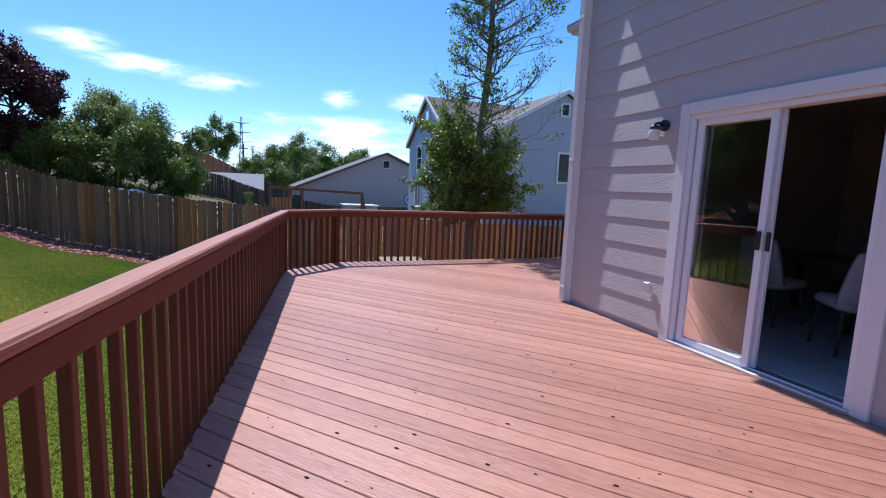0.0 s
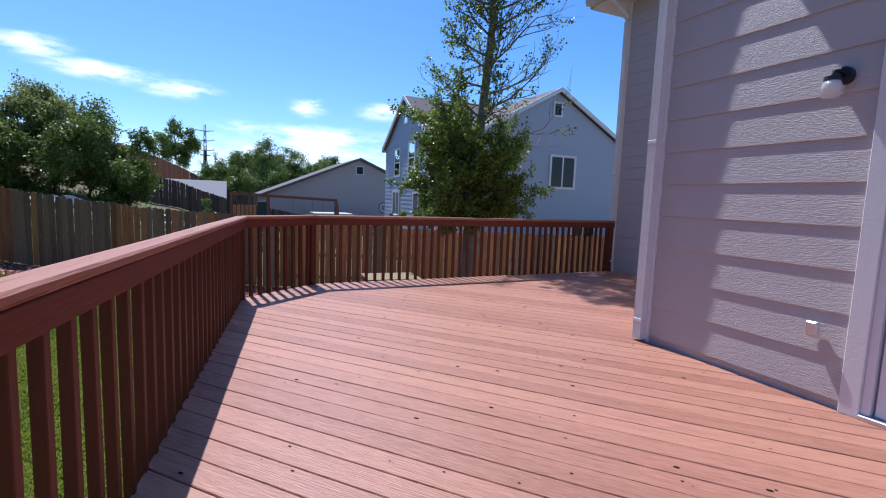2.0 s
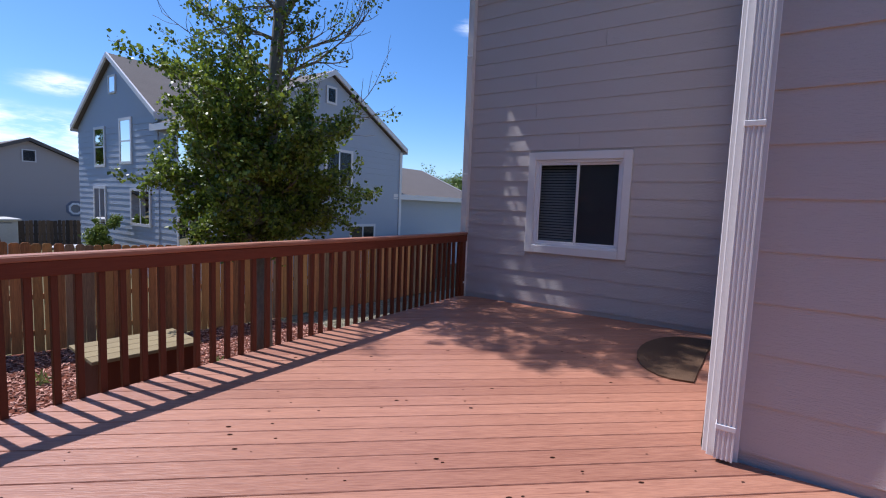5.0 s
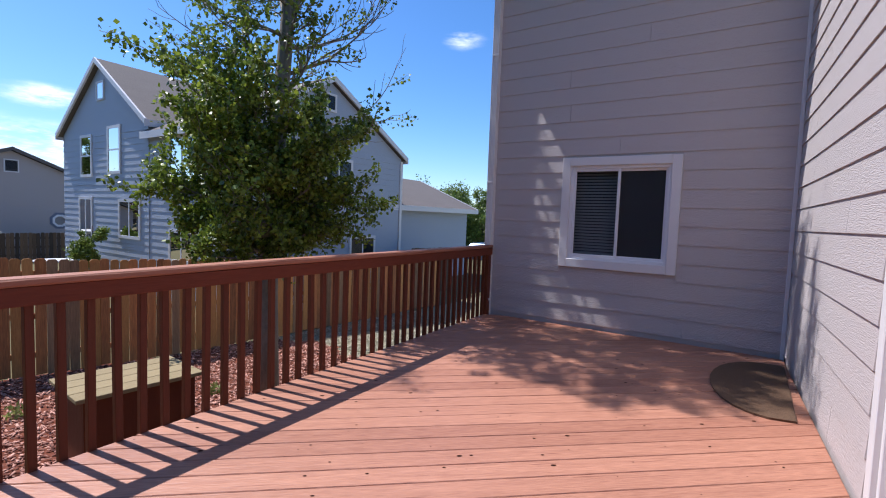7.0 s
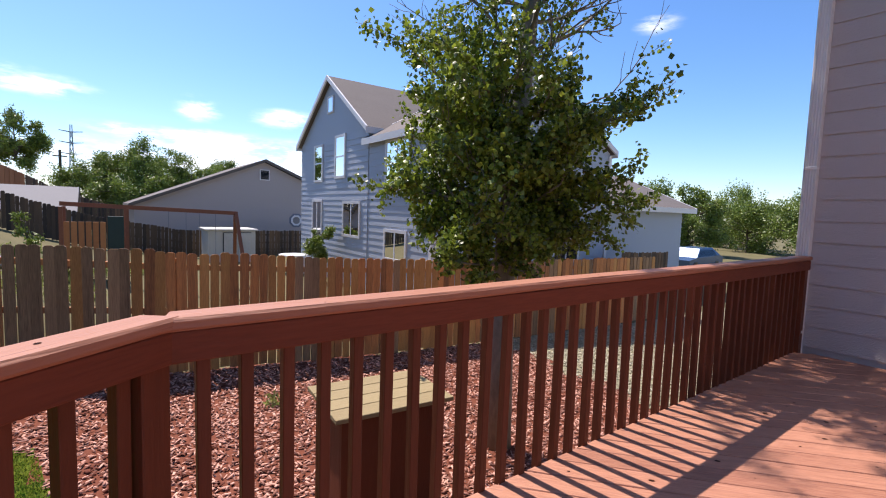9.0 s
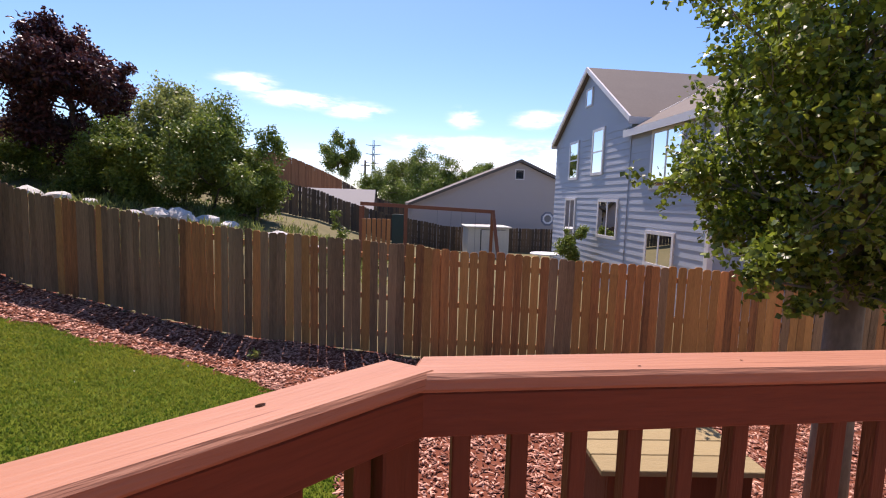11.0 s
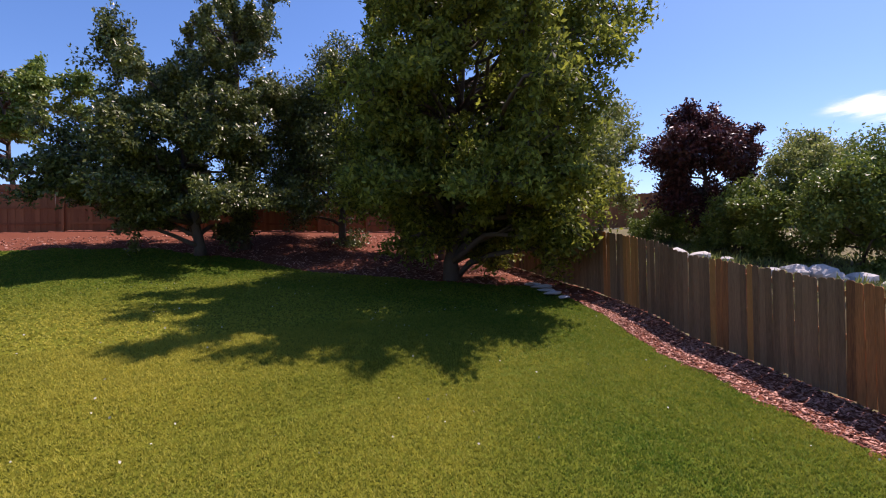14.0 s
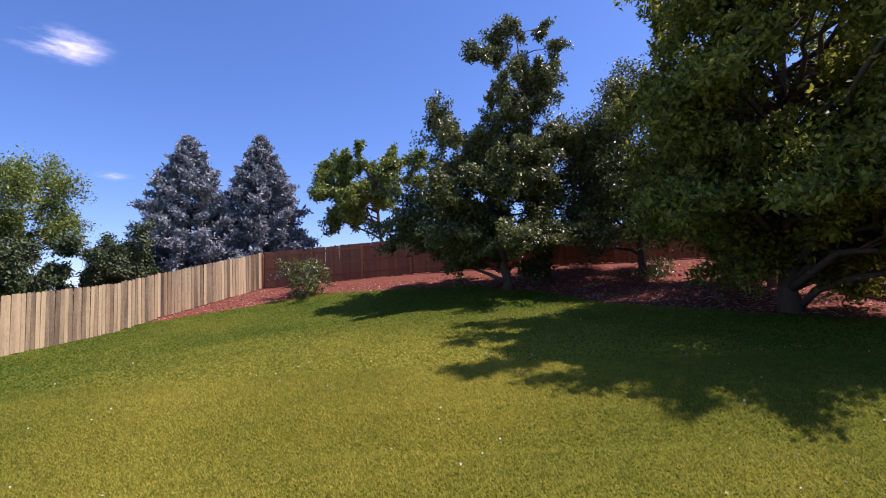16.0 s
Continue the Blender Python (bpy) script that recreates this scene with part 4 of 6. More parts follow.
# mat by the return wall
mat_ob = empty("door_mat", (4.9, 4.85, 0), label="brown woven half-round door mat lying on the deck", category="mat")
bm = bmesh.new()
ring = [(5.55, 4.63), (4.05, 4.63)]
for k in range(13):
    t_ = math.pi * (1 - k / 12)
    ring.append((4.80 + 0.80 * math.cos(t_) * (0.98 if k < 6 else 0.92), 4.78 + 0.40 * math.sin(t_)))
bot = [bm.verts.new((a, b, 0.003)) for a, b in ring]
top = [bm.verts.new((a, b, 0.016)) for a, b in ring]
bm.faces.new(top)
for k in range(len(ring)):
    bm.faces.new((bot[k], bot[(k + 1) % len(ring)], top[(k + 1) % len(ring)], top[k]))
at_world(part("mat_body", bm, M_RUG, mat_ob))

# ---- fences ----


def picket_board(w, h, name, material):
    """A dog-eared fence board."""
    e = 0.028
    o = [(-w / 2, 0), (w / 2, 0), (w / 2, h - e), (w / 2 - e, h), (-w / 2 + e, h), (-w / 2, h - e)]
    v = [(a, y, b) for y in (-0.008, 0.008) for a, b in o]
    me = bpy.data.meshes.new(name)
    me.from_pydata(v, [], [(0, 1, 2, 3, 4, 5), (11, 10, 9, 8, 7, 6)] + [(k, k + 6, (k + 1) % 6 + 6, (k + 1) % 6) for k in range(6)])
    me.materials.append(material)
    return me


def fence(path, material, label, board=0.14, gap=0.004, tall=1.83, side=1, seed=1, joined=False, step=0.0, base=None, palette=()):
    """A board fence along a path of (x, y): boards, rails and posts that follow the slope."""
    rng = random.Random(seed)
    f_ = empty("fence", label=label, category="fence", group="yard fences")
    meshes = [picket_board(board * s_, tall, "fence_board", material) for s_ in (0.92, 1.0, 0.97)]
    looks = [[picket_board(board * s_, tall, "fence_board", m_) for s_ in (0.92, 1.0, 0.97)] for m_, _ in palette]
    run = 0
    pts = [Vector((*p, 0)) for p in path]
    verts, faces = [], []
    for a, b in zip(pts, pts[1:]):
        d = b - a
        n = int(d.length / (board + gap))
        an = math.atan2(d.y, d.x)
        for k in range(n):
            p = a + d * ((k + 0.5) / n)
            z = (base or height)(p.x, p.y)
            if step:
                q = a + d * (min(n - 1, int(k * (board + gap) / step) * step / (board + gap) + step / 2 / (board + gap)) / n)
                z = (base or height)(q.x, q.y)
            m = Matrix.Translation((p.x, p.y, z + 0.02 + rng.uniform(-0.02, 0.02))) @ Matrix.Rotation(an + rng.uniform(-0.02, 0.02), 4, "Z") @ Matrix.Rotation(rng.uniform(-0.012, 0.012), 4, "Y") @ Matrix.Translation((0, -0.03 * side - (0.017 * (k % 2) if gap < 0 else 0), 0))
            if joined:
                o = len(verts)
                me = meshes[k % 3]
                verts += [m @ v.co for v in me.vertices]
                faces += [tuple(i + o for i in pl.vertices) for pl in me.polygons]
            else:
                if palette and rng.random() < 0.62:
                    run = rng.choices(range(len(looks)), [w_ * ((8.0 if p.x < -3.0 else 2.2 if p.x < 0.5 else 0.5) if k_ == 0 else 1) for k_, (_, w_) in enumerate(palette)])[0]
                ob = new("fence_board", (looks[run] if palette else meshes)[rng.randrange(3)])
                ob.parent = f_
                ob.matrix_basis = m
        np_ = max(1, int(d.length / 2.4))
        for k in range(np_):
            p, q = a + d * (k / np_), a + d * ((k + 1) / np_)
            zp, zq = (base or height)(p.x, p.y), (base or height)(q.x, q.y)
            if not joined:
                part("fence_post", boxes(((-0.045, -0.045, -0.1), (0.045, 0.045, tall - 0.08))), material, f_).matrix_basis = Matrix.Translation((p.x, p.y, zp)) @ Matrix.Rotation(an, 4, "Z") @ Matrix.Translation((0, 0.05 * side, 0))
            for hz in (0.3, tall / 2, tall - 0.25):
                bm = bmesh.new()
                nn = Vector((-math.sin(an), math.cos(an), 0)) * (0.005 * side)
                vs = [bm.verts.new(Vector((w.x, w.y, z + hz + dz)) + nn * kk) for w, z in ((p, zp), (q, zq)) for dz, kk in ((0, -4), (0, 4), (0.085, 4), (0.085, -4))]
                for fc in ((0, 1, 2, 3), (7, 6, 5, 4), (0, 4, 5, 1), (1, 5, 6, 2), (2, 6, 7, 3), (3, 7, 4, 0)):
                    bm.faces.new([vs[i] for i in fc])
                part("fence_rail", bm, material, f_)
    if joined:
        o = raw("fence_board", verts, faces, material, f_)
        o["kind"] = "stuff"
    return f_


NORTH = [(13.4, 13.85), (1.2, 14.25), (-2.2, 15.0), (-5.2, 16.2), (-10.2, 17.5), (-15.5, 18.8), (-23.6, 20.8)]
fence(NORTH, M_FENCE, "weathered grey-brown dog-eared cedar fence along the mulch bed", side=-1, seed=2, gap=0.004, palette=((M_FENCE_GREY, 0.40), (M_FENCE, 0.36), (M_FENCE_NEW, 0.24)))
fence([(-10.0, -8.6), (-14.6, -7.9), (-19.0, -6.9), (-23.6, -4.6)], M_FENCE_SUN, "sun-bleached pale cedar fence stepping up the lawn", side=1, seed=3, palette=((M_FENCE_SUN, 0.6), (M_FENCE_STREAK, 0.4)))
fence([(-23.6, -4.6), (-24.2, 3.0), (-23.6, 20.8)], M_FENCE_RED, "reddish cedar fence behind the trees", side=-1, seed=5, gap=-0.022)
fence([(-24, 27.0), (-14, 30.0), (-7.0, 38.0), (-3.4, 41.0)], M_FENCE_RED, "tall red-brown fence at the top of the neighbouring yard", joined=True, gap=-0.02, seed=6, base=None)
fence([(-3.4, 41.0), (0.5, 45.0), (3.0, 48.0)], M_FENCE_FAR, "dark weathered fence beyond the neighbouring yard", joined=True, seed=7, base=None)
fence([(-4.4, 27.0), (-1.2, 29.5), (1.0, 31.0), (6.3, 31.6), (10.0, 31.6)], M_FENCE_FAR, "dark weathered fence across the neighbouring yard", joined=True, seed=8, base=None, tall=1.3)
fence([(13.5, 15.0), (16.2, 15.0)], M_FENCE_FAR, "short dark gate fence beside the blue-grey house", joined=True, seed=9, tall=1.7)

# ---- plants ----


def leaf_cloud(name, pts, size, material, parent, seed, aspect=0.62, droop=0.25):
    """Many small folded leaves at pts."""
    rng = np.random.default_rng(seed)
    n = len(pts)
    u = rng.normal(size=(n, 3))
    u[:, 2] -= droop
    u /= np.linalg.norm(u, axis=1)[:, None]
    w = rng.normal(size=(n, 3))
    v = np.cross(u, w)
    v /= np.linalg.norm(v, axis=1)[:, None] + 1e-9
    nn = np.cross(u, v)
    s_ = (rng.uniform(0.65, 1.25, n) * size)[:, None]
    a = pts
    c = pts + u * s_
    b = pts + u * s_ * 0.45 + v * s_ * aspect / 2 + nn * s_ * 0.10
    d = pts + u * s_ * 0.45 - v * s_ * aspect / 2 + nn * s_ * 0.10
    verts = np.stack([a, b, c, d], 1).reshape(-1, 3)
    loops = (np.arange(n)[:, None] * 4 + np.array([0, 1, 2, 0, 2, 3])[None]).ravel()
    return quick_mesh(name, verts, loops, 3, material, parent)


def limb_path(p, q, rng, sag=0.15, n=5):
    """A crooked way from p to q."""
    p, q = Vector(p), Vector(q)
    L = (q - p).length
    out = []
    for k in range(n + 1):
        t_ = k / n
        w = p.lerp(q, t_)
        j = 0 if k in (0, n) else L * 0.05
        out.append(w + Vector((rng.gauss(0, j), rng.gauss(0, j), rng.gauss(0, j * 0.6) + math.sin(math.pi * t_) * L * sag)))
    return out


def tree(name, base, trunk, radius, clumps, leaves, size, leaf_mat, bark, seed, label, spread=0.22, twigs=10, category="tree", aspect=0.62, lowlimb=0.3):
    """A tree: a tapered trunk along trunk points, a limb to every clump (x, y, z, rx, ry, rz, share), twigs inside it and leaves along the twigs."""
    rng = random.Random(seed)
    nr = np.random.default_rng(seed)
    t = empty(name, base, label=label, category=category)
    tp = [Vector(p) for p in trunk]
    bm = bmesh.new()
    fine = []
    for a, b in zip(tp, tp[1:]):
        for k in range(4):
            fine.append(a.lerp(b, k / 4) + Vector((rng.gauss(0, radius * 0.12), rng.gauss(0, radius * 0.12), 0)))
    fine.append(tp[-1])
    n = len(fine)
    rad = [radius * (1.25 if k == 0 else 1 - 0.85 * k / (n - 1)) for k in range(n)]
    tube(bm, fine, rad, 10)
    at_world(part("trunk", bm, bark, t, smooth=True))
    lb = bmesh.new()
    pts = []
    total = sum(c[6] for c in clumps)
    for cx, cy, cz, rx, ry, rz, share in clumps:
        c = Vector((cx, cy, cz))
        want = cz - lowlimb * math.hypot(cx - fine[0].x, cy - fine[0].y)
        k0 = min(range(n), key=lambda k: abs(fine[k].z - want))
        lp = limb_path(fine[k0], c, rng, 0.08)
        r0 = min(rad[k0] * 0.6, radius * 0.45)
        tube(lb, lp, [r0 * (1 - 0.75 * k / 5) + 0.006 for k in range(6)], 6)
        ends = []
        nt = max(3, int(twigs * math.sqrt(share)))
        for _ in range(nt):
            v = Vector((rng.gauss(0, 1), rng.gauss(0, 1), rng.gauss(0, 1))).normalized() * rng.uniform(0.55, 1.0)
            e = c + Vector((v.x * rx, v.y * ry, v.z * rz))
            s_ = lp[rng.choice((3, 4, 5, 5))]
            tp_ = limb_path(s_, e, rng, 0.05, 4)
            tube(lb, tp_, [0.30 * r0 * (1 - 0.8 * k / 4) + 0.004 for k in range(5)], 4)
            ends.append(tp_)
        m_ = int(leaves * share / total)
        if m_ > 0:
            idx = nr.integers(0, len(ends), m_)
            tt = nr.uniform(0.30, 1.08, m_) * 4
            arr = np.array([[list(p) for p in e] for e in ends])
            k_ = np.minimum(tt.astype(int), 3)
            fr = (tt - k_)[:, None]
            at = arr[idx, k_] * (1 - fr) + arr[idx, k_ + 1] * fr
            sg = spread * np.array([rx, ry, rz]) * 1.0
            at = at + np.clip(nr.normal(size=(m_, 3)), -1.5, 1.5) * np.minimum(sg, spread * 1.6)
            pts.append(at)
    at_world(part("branchwork", lb, bark, t, smooth=True))
    pts = np.concatenate(pts)
    cr = leaf_cloud("crown", pts, size, leaf_mat, t, seed + 50, aspect)
    at_world(cr)
    return t


# slender aspen by the deck: dense leafy skirt low down, forking bare top
def grow(bm, p, d, L, r, depth, rng, tips, rise=0.25, fan=0.75):
    """A crooked limb from p along d that forks again; the last twigs go into tips."""
    path = [Vector(p)]
    d = Vector(d).normalized()
    n = 5
    for k in range(n):
        d = (d + Vector((rng.gauss(0, 0.16), rng.gauss(0, 0.16), rng.gauss(0.05, 0.12) + rise * 0.12))).normalized()
        path.append(path[-1] + d * (L / n))
    tube(bm, path, [r * (1 - 0.72 * k / n) + 0.0025 for k in range(n + 1)], 5 if depth > 0 else 3)
    if depth == 0:
        tips.append(path)
        return
    for k in range(5):
        q = path[1 + k]
        dd = (path[min(n, 2 + k)] - path[max(0, k)]).normalized()
        side = Vector((rng.gauss(0, 1), rng.gauss(0, 1), rng.gauss(0, 0.7)))
        side = (side - dd * side.dot(dd)).normalized()
        grow(bm, q, dd + side * rng.uniform(0.6, 1.1) * fan, L * rng.uniform(0.38, 0.62), r * (1 - 0.12 * k) * 0.48, depth - 1, rng, tips, rise, fan)


AX, AY = 4.10, 10.2
az0 = height(AX, AY)
rng_a, nr_a = random.Random(11), np.random.default_rng(11)
aspen = empty("aspen_tree", (AX, AY, az0), label="slender aspen with a leafy skirt and a thin bare top", category="tree")
stem = [Vector(p) for p in ((AX, AY, az0 - 0.1), (AX - 0.02, AY, 0.2), (AX, AY + 0.02, 0.9), (AX + 0.10, AY, 2.2), (AX + 0.24, AY + 0.03, 3.6), (AX + 0.32, AY, 4.8), (AX + 0.30, AY + 0.05, 6.3), (AX + 0.42, AY, 8.0), (AX + 0.45, AY, 9.4))]
at_world(part("trunk", tube(bmesh.new(), stem, [0.155, 0.125, 0.118, 0.105, 0.09, 0.075, 0.055, 0.03, 0.012], 12), M_BARK_ASPEN, aspen, "pale grey trunk with dark scars", smooth=True))


def stem_at(z):
    k = max(i_ for i_ in range(len(stem) - 1) if stem[i_].z <= z)
    return stem[k].lerp(stem[k + 1], (z - stem[k].z) / (stem[k + 1].z - stem[k].z))


skirt_bm, top_bm, skirt, crest_leafy, crest_bare, crest_high = bmesh.new(), bmesh.new(), [], [], [], []
for k in range(34):
    an, z = k * 2.399 + rng_a.uniform(-0.3, 0.3), 0.6 + 1.35 * (k / 33) + rng_a.uniform(-0.12, 0.12)
    reach = 1.04 * (0.72 if z < 0.85 else 1.0) * (1.1 if abs(math.cos(an)) > 0.5 else 0.95)
    grow(skirt_bm, stem_at(z), (math.cos(an), math.sin(an), rng_a.uniform(-0.05, 0.5)), reach * rng_a.uniform(0.8, 1.05), 0.028, 2, rng_a, skirt, 0.1, 0.95)
for dx, dy in ((-0.75, -0.25), (-0.6, 0.3), (-0.55, -0.4), (-0.85, 0.05)):
    grow(skirt_bm, stem_at(1.8), (dx, dy, 0.8), 1.22, 0.03, 2, rng_a, skirt, 0.2, 0.8)
for k in range(26):
    an, z = k * 2.399 + rng_a.uniform(-0.3, 0.3), 2.4 + 3.2 * (k / 25)
    right = math.cos(an) > -0.1
    grow(top_bm, stem_at(z), (math.cos(an), math.sin(an) * 0.8, rng_a.uniform(0.15, 0.6)), (1.7 if right else 0.95) * rng_a.uniform(0.75, 1.0), 0.027, 2, rng_a, crest_bare if right else crest_leafy, 0.35, 0.85)
for k in range(26):
    an, z = k * 2.399 + rng_a.uniform(-0.3, 0.3), 5.6 + 3.2 * (k / 25)
    grow(top_bm, stem_at(z), (math.cos(an), math.sin(an), rng_a.uniform(0.1, 0.5)), 1.9 * (1 - 0.5 * k / 25) * rng_a.uniform(0.8, 1.0), 0.024, 2, rng_a, crest_high, 0.2, 0.9)
at_world(part("branchwork", skirt_bm, M_BARK_ASPEN, aspen, smooth=True))
at_world(part("bare_branchwork", top_bm, M_BARK_ASPEN, aspen, "thin bare upper twigs", smooth=True))


def strew(tips, count, spread):
    """Leaf places along the twigs."""
    arr = np.array([[list(p) for p in t_] for t_ in tips])
    idx, tt = nr_a.integers(0, len(tips), count), nr_a.uniform(0.1, 1.05, count) * 5
    k_ = np.minimum(tt.astype(int), 4)
    fr = (tt - k_)[:, None]
    return arr[idx, k_] * (1 - fr) + arr[idx, k_ + 1] * fr + nr_a.normal(size=(count, 3)) * spread


rng_a.shuffle(crest_bare)
crown_pts = np.concatenate([strew(skirt, 52000, 0.045), strew(crest_leafy, 4600, 0.05), strew(crest_bare[:len(crest_bare) // 4], 2200, 0.05), strew(crest_high, 32000, 0.06)])
at_world(leaf_cloud("crown", crown_pts, 0.054, M_LEAF_ASPEN, aspen, 61, 0.9))


def blob_tree(name, bx, by, hgt, crown, radius, n_clumps, leaves, size, leaf_mat, bark, seed, label, twigs=9, spread=0.2, rel=0.36, aspect=0.5, category="tree", zb=None, extra=()):
    """A broad tree whose crown (cx, cy, cz, rx, ry, rz) is filled with clumps of uneven size."""
    rng = random.Random(seed)
    z0 = height(bx, by) if zb is None else zb
    cx, cy, cz, rx, ry, rz = crown
    cl = list(extra)
    for k in range(n_clumps):
        v = Vector((rng.gauss(0, 1), rng.gauss(0, 1), rng.gauss(0, 1))).normalized()
        v *= (rng.uniform(0.15, 1.0) ** 0.5) * (1 + 0.45 * noise.noise((v.x * 1.9 + seed, v.y * 1.9, v.z * 1.9)))
        s_ = rng.uniform(0.65, 1.35) * rel
        rm = (rx + ry + rz) / 3 * s_
        cl.append((cx + v.x * rx, cy + v.y * ry, cz + v.z * rz, rm * rng.uniform(0.8, 1.2), rm * rng.uniform(0.8, 1.2), rm * rng.uniform(0.85, 1.35), s_ * s_ * 9))
    trunk = [(bx, by, z0 - 0.1), (bx + (cx - bx) * 0.2 + 0.1, by + (cy - by) * 0.2, z0 + (cz - z0) * 0.4), (bx + (cx - bx) * 0.6, by + (cy - by) * 0.6 + 0.1, cz), (cx, cy, min(hgt, cz + rz * 0.75))]
    return tree(name, (bx, by, z0), trunk, radius, cl, leaves, size, leaf_mat, bark, seed, label, spread, twigs, category, aspect)


blob_tree("ash_tree", -13.2, 14.4, 12, (-12.2, 14.5, 6.6, 4.8, 4.0, 5.2), 0.26, 130, 185000, 0.17, M_LEAF_ASH, M_BARK, 21, "large spreading ash tree with a dense dark crown over the lawn", 14, rel=0.21, spread=0.15,
          extra=[(-8.7, 14.9, 3.0, 1.3, 1.3, 0.9, 0.8), (-9.4, 13.2, 3.0, 1.5, 1.5, 1.0, 0.9), (-11.4, 11.7, 3.2, 1.6, 1.4, 1.1, 0.9), (-9.8, 15.6, 1.9, 1.1, 1.0, 0.8, 0.6), (-14.5, 11.7, 3.4, 1.6, 1.5, 1.0, 0.8), (-12.6, 13.0, 1.9, 1.3, 1.3, 0.9, 0.7), (-16.2, 13.2, 3.6, 1.5, 1.5, 1.1, 0.7)])
blob_tree("ash_tree", -19.5, 7.6, 9, (-19.3, 6.6, 5.2, 3.0, 4.1, 2.5), 0.2, 60, 110000, 0.15, M_LEAF_DARK, M_BARK, 22, "dark-crowned ash tree in the mulch bed", 12, spread=0.13, rel=0.27,
          extra=[(-19.0, 3.4, 3.7, 1.3, 1.4, 0.9, 0.8), (-17.6, 5.2, 3.6, 1.4, 1.4, 0.9, 0.9), (-17.2, 7.6, 3.4, 1.5, 1.4, 0.8, 0.9), (-18.2, 9.6, 3.3, 1.5, 1.5, 0.8, 0.9), (-20.4, 5.0, 3.4, 1.2, 1.6, 0.8, 0.8), (-20.8, 8.6, 3.4, 1.2, 1.6, 0.8, 0.8), (-18.6, 11.0, 3.5, 1.5, 1.4, 0.9, 0.9)])
blob_tree("ash_tree", -20.6, 9.3, 14, (-20.2, 8.7, 9.0, 2.2, 2.4, 4.6), 0.17, 44, 56000, 0.15, M_LEAF_DARK, M_BARK, 23, "tall open-topped ash tree in the mulch bed", 10, rel=0.24, spread=0.14)
blob_tree("ash_tree", -17.8, 16.8, 9, (-17.5, 16.4, 4.6, 3.2, 3.0, 3.4), 0.16, 28, 45000, 0.15, M_LEAF_DARK, M_BARK, 28, "bushy dark ash tree by the fence corner", 9)
blob_tree("ash_tree", -20.8, 13.4, 10, (-20.4, 13.0, 6.2, 3.6, 3.4, 4.5), 0.18, 38, 74000, 0.15, M_LEAF_DARK, M_BARK, 29, "tall shady ash tree in front of the back fence", 9)
blob_tree("maple_tree", -27.5, 1.0, 9, (-27.0, 0.2, 7.9, 2.8, 3.4, 2.6), 0.14, 40, 44000, 0.2, M_LEAF_GREEN, M_BARK, 24, "light green tree reaching over the back fence", 8, rel=0.26, spread=0.15)
blob_tree("plum_tree", -10.4, 24.0, 6, (-10.5, 24.0, 4.9, 2.3, 2.2, 1.8), 0.12, 34, 40000, 0.16, M_LEAF_PURPLE, M_BARK, 25, "dark purple-leaved plum tree in the neighbouring yard", 9, rel=0.3,
          extra=[(-10.4, 23.9, 2.4, 1.0, 0.9, 0.8, 0.9), (-10.9, 24.0, 3.0, 1.1, 0.9, 0.8, 0.9), (-9.8, 24.0, 3.1, 0.9, 0.8, 0.7, 0.7)])
blob_tree("locust_tree", -14.5, 23.0, 7, (-14.5, 23.0, 5.2, 2.4, 2.2, 2.8), 0.12, 16, 16000, 0.16, M_LEAF_PALE, M_BARK, 26, "feathery pale green tree behind the fence corner", 8)
blob_tree("locust_tree", -7.0, 24.3, 5, (-7.0, 24.3, 4.0, 1.7, 1.4, 1.5), 0.07, 20, 9000, 0.12, M_LEAF_PALE, M_BARK, 27, "airy pale green young tree above the shrubs", 8)
for sx, sy, cz, rx, rz, n_, sd, lm in ((-9.2, 23.6, 1.7, 1.4, 1.4, 14000, 30, M_LEAF_GREEN), (-12.2, 24.6, 2.2, 1.8, 1.4, 14000, 37, M_LEAF_GREEN), (-6.6, 23.4, 2.9, 1.5, 1.2, 13000, 39, M_LEAF_PALE), (-7.6, 22.8, 1.7, 1.6, 1.5, 22000, 31, M_LEAF_GREEN), (-5.4, 22.6, 1.9, 2.0, 1.8, 32000, 32, M_LEAF_GREEN), (-4.2, 23.0, 1.3, 1.2, 1.2, 17000, 33, M_LEAF_GREEN)):
    blob_tree("shrub", sx, sy, cz + rz * 0.6, (sx, sy, cz, rx, rx, rz), 0.06, 22, int(n_ * 1.4), 0.11, lm, M_BARK, sd, "dense dark green shrub above the rock bed", 8, category="shrub")
blob_tree("shrub", -21.0, -1.5, 3.2, (-21.0, -1.5, height(-21, -1.5) + 1.0, 1.3, 1.4, 1.0), 0.03, 18, 3600, 0.12, M_LEAF_DARK, M_BARK, 34, "loose twiggy shrub in the red mulch", 8, category="shrub")
blob_tree("shrub", 6.5, 22.2, 0.9, (6.5, 22.2, -0.1, 0.42, 0.42, 0.95), 0.04, 16, 5000, 0.085, M_LEAF_GREEN, M_BARK, 35, "upright evergreen shrub by the neighbouring house", 6, category="shrub")
blob_tree("shrub", -1.3, 21.5, 0.9, (-1.3, 21.5, 0.35, 0.45, 0.45, 0.6), 0.03, 6, 900, 0.09, M_LEAF_GREEN, M_BARK, 36, "small green shrub on the rocky slope", 6, category="shrub")


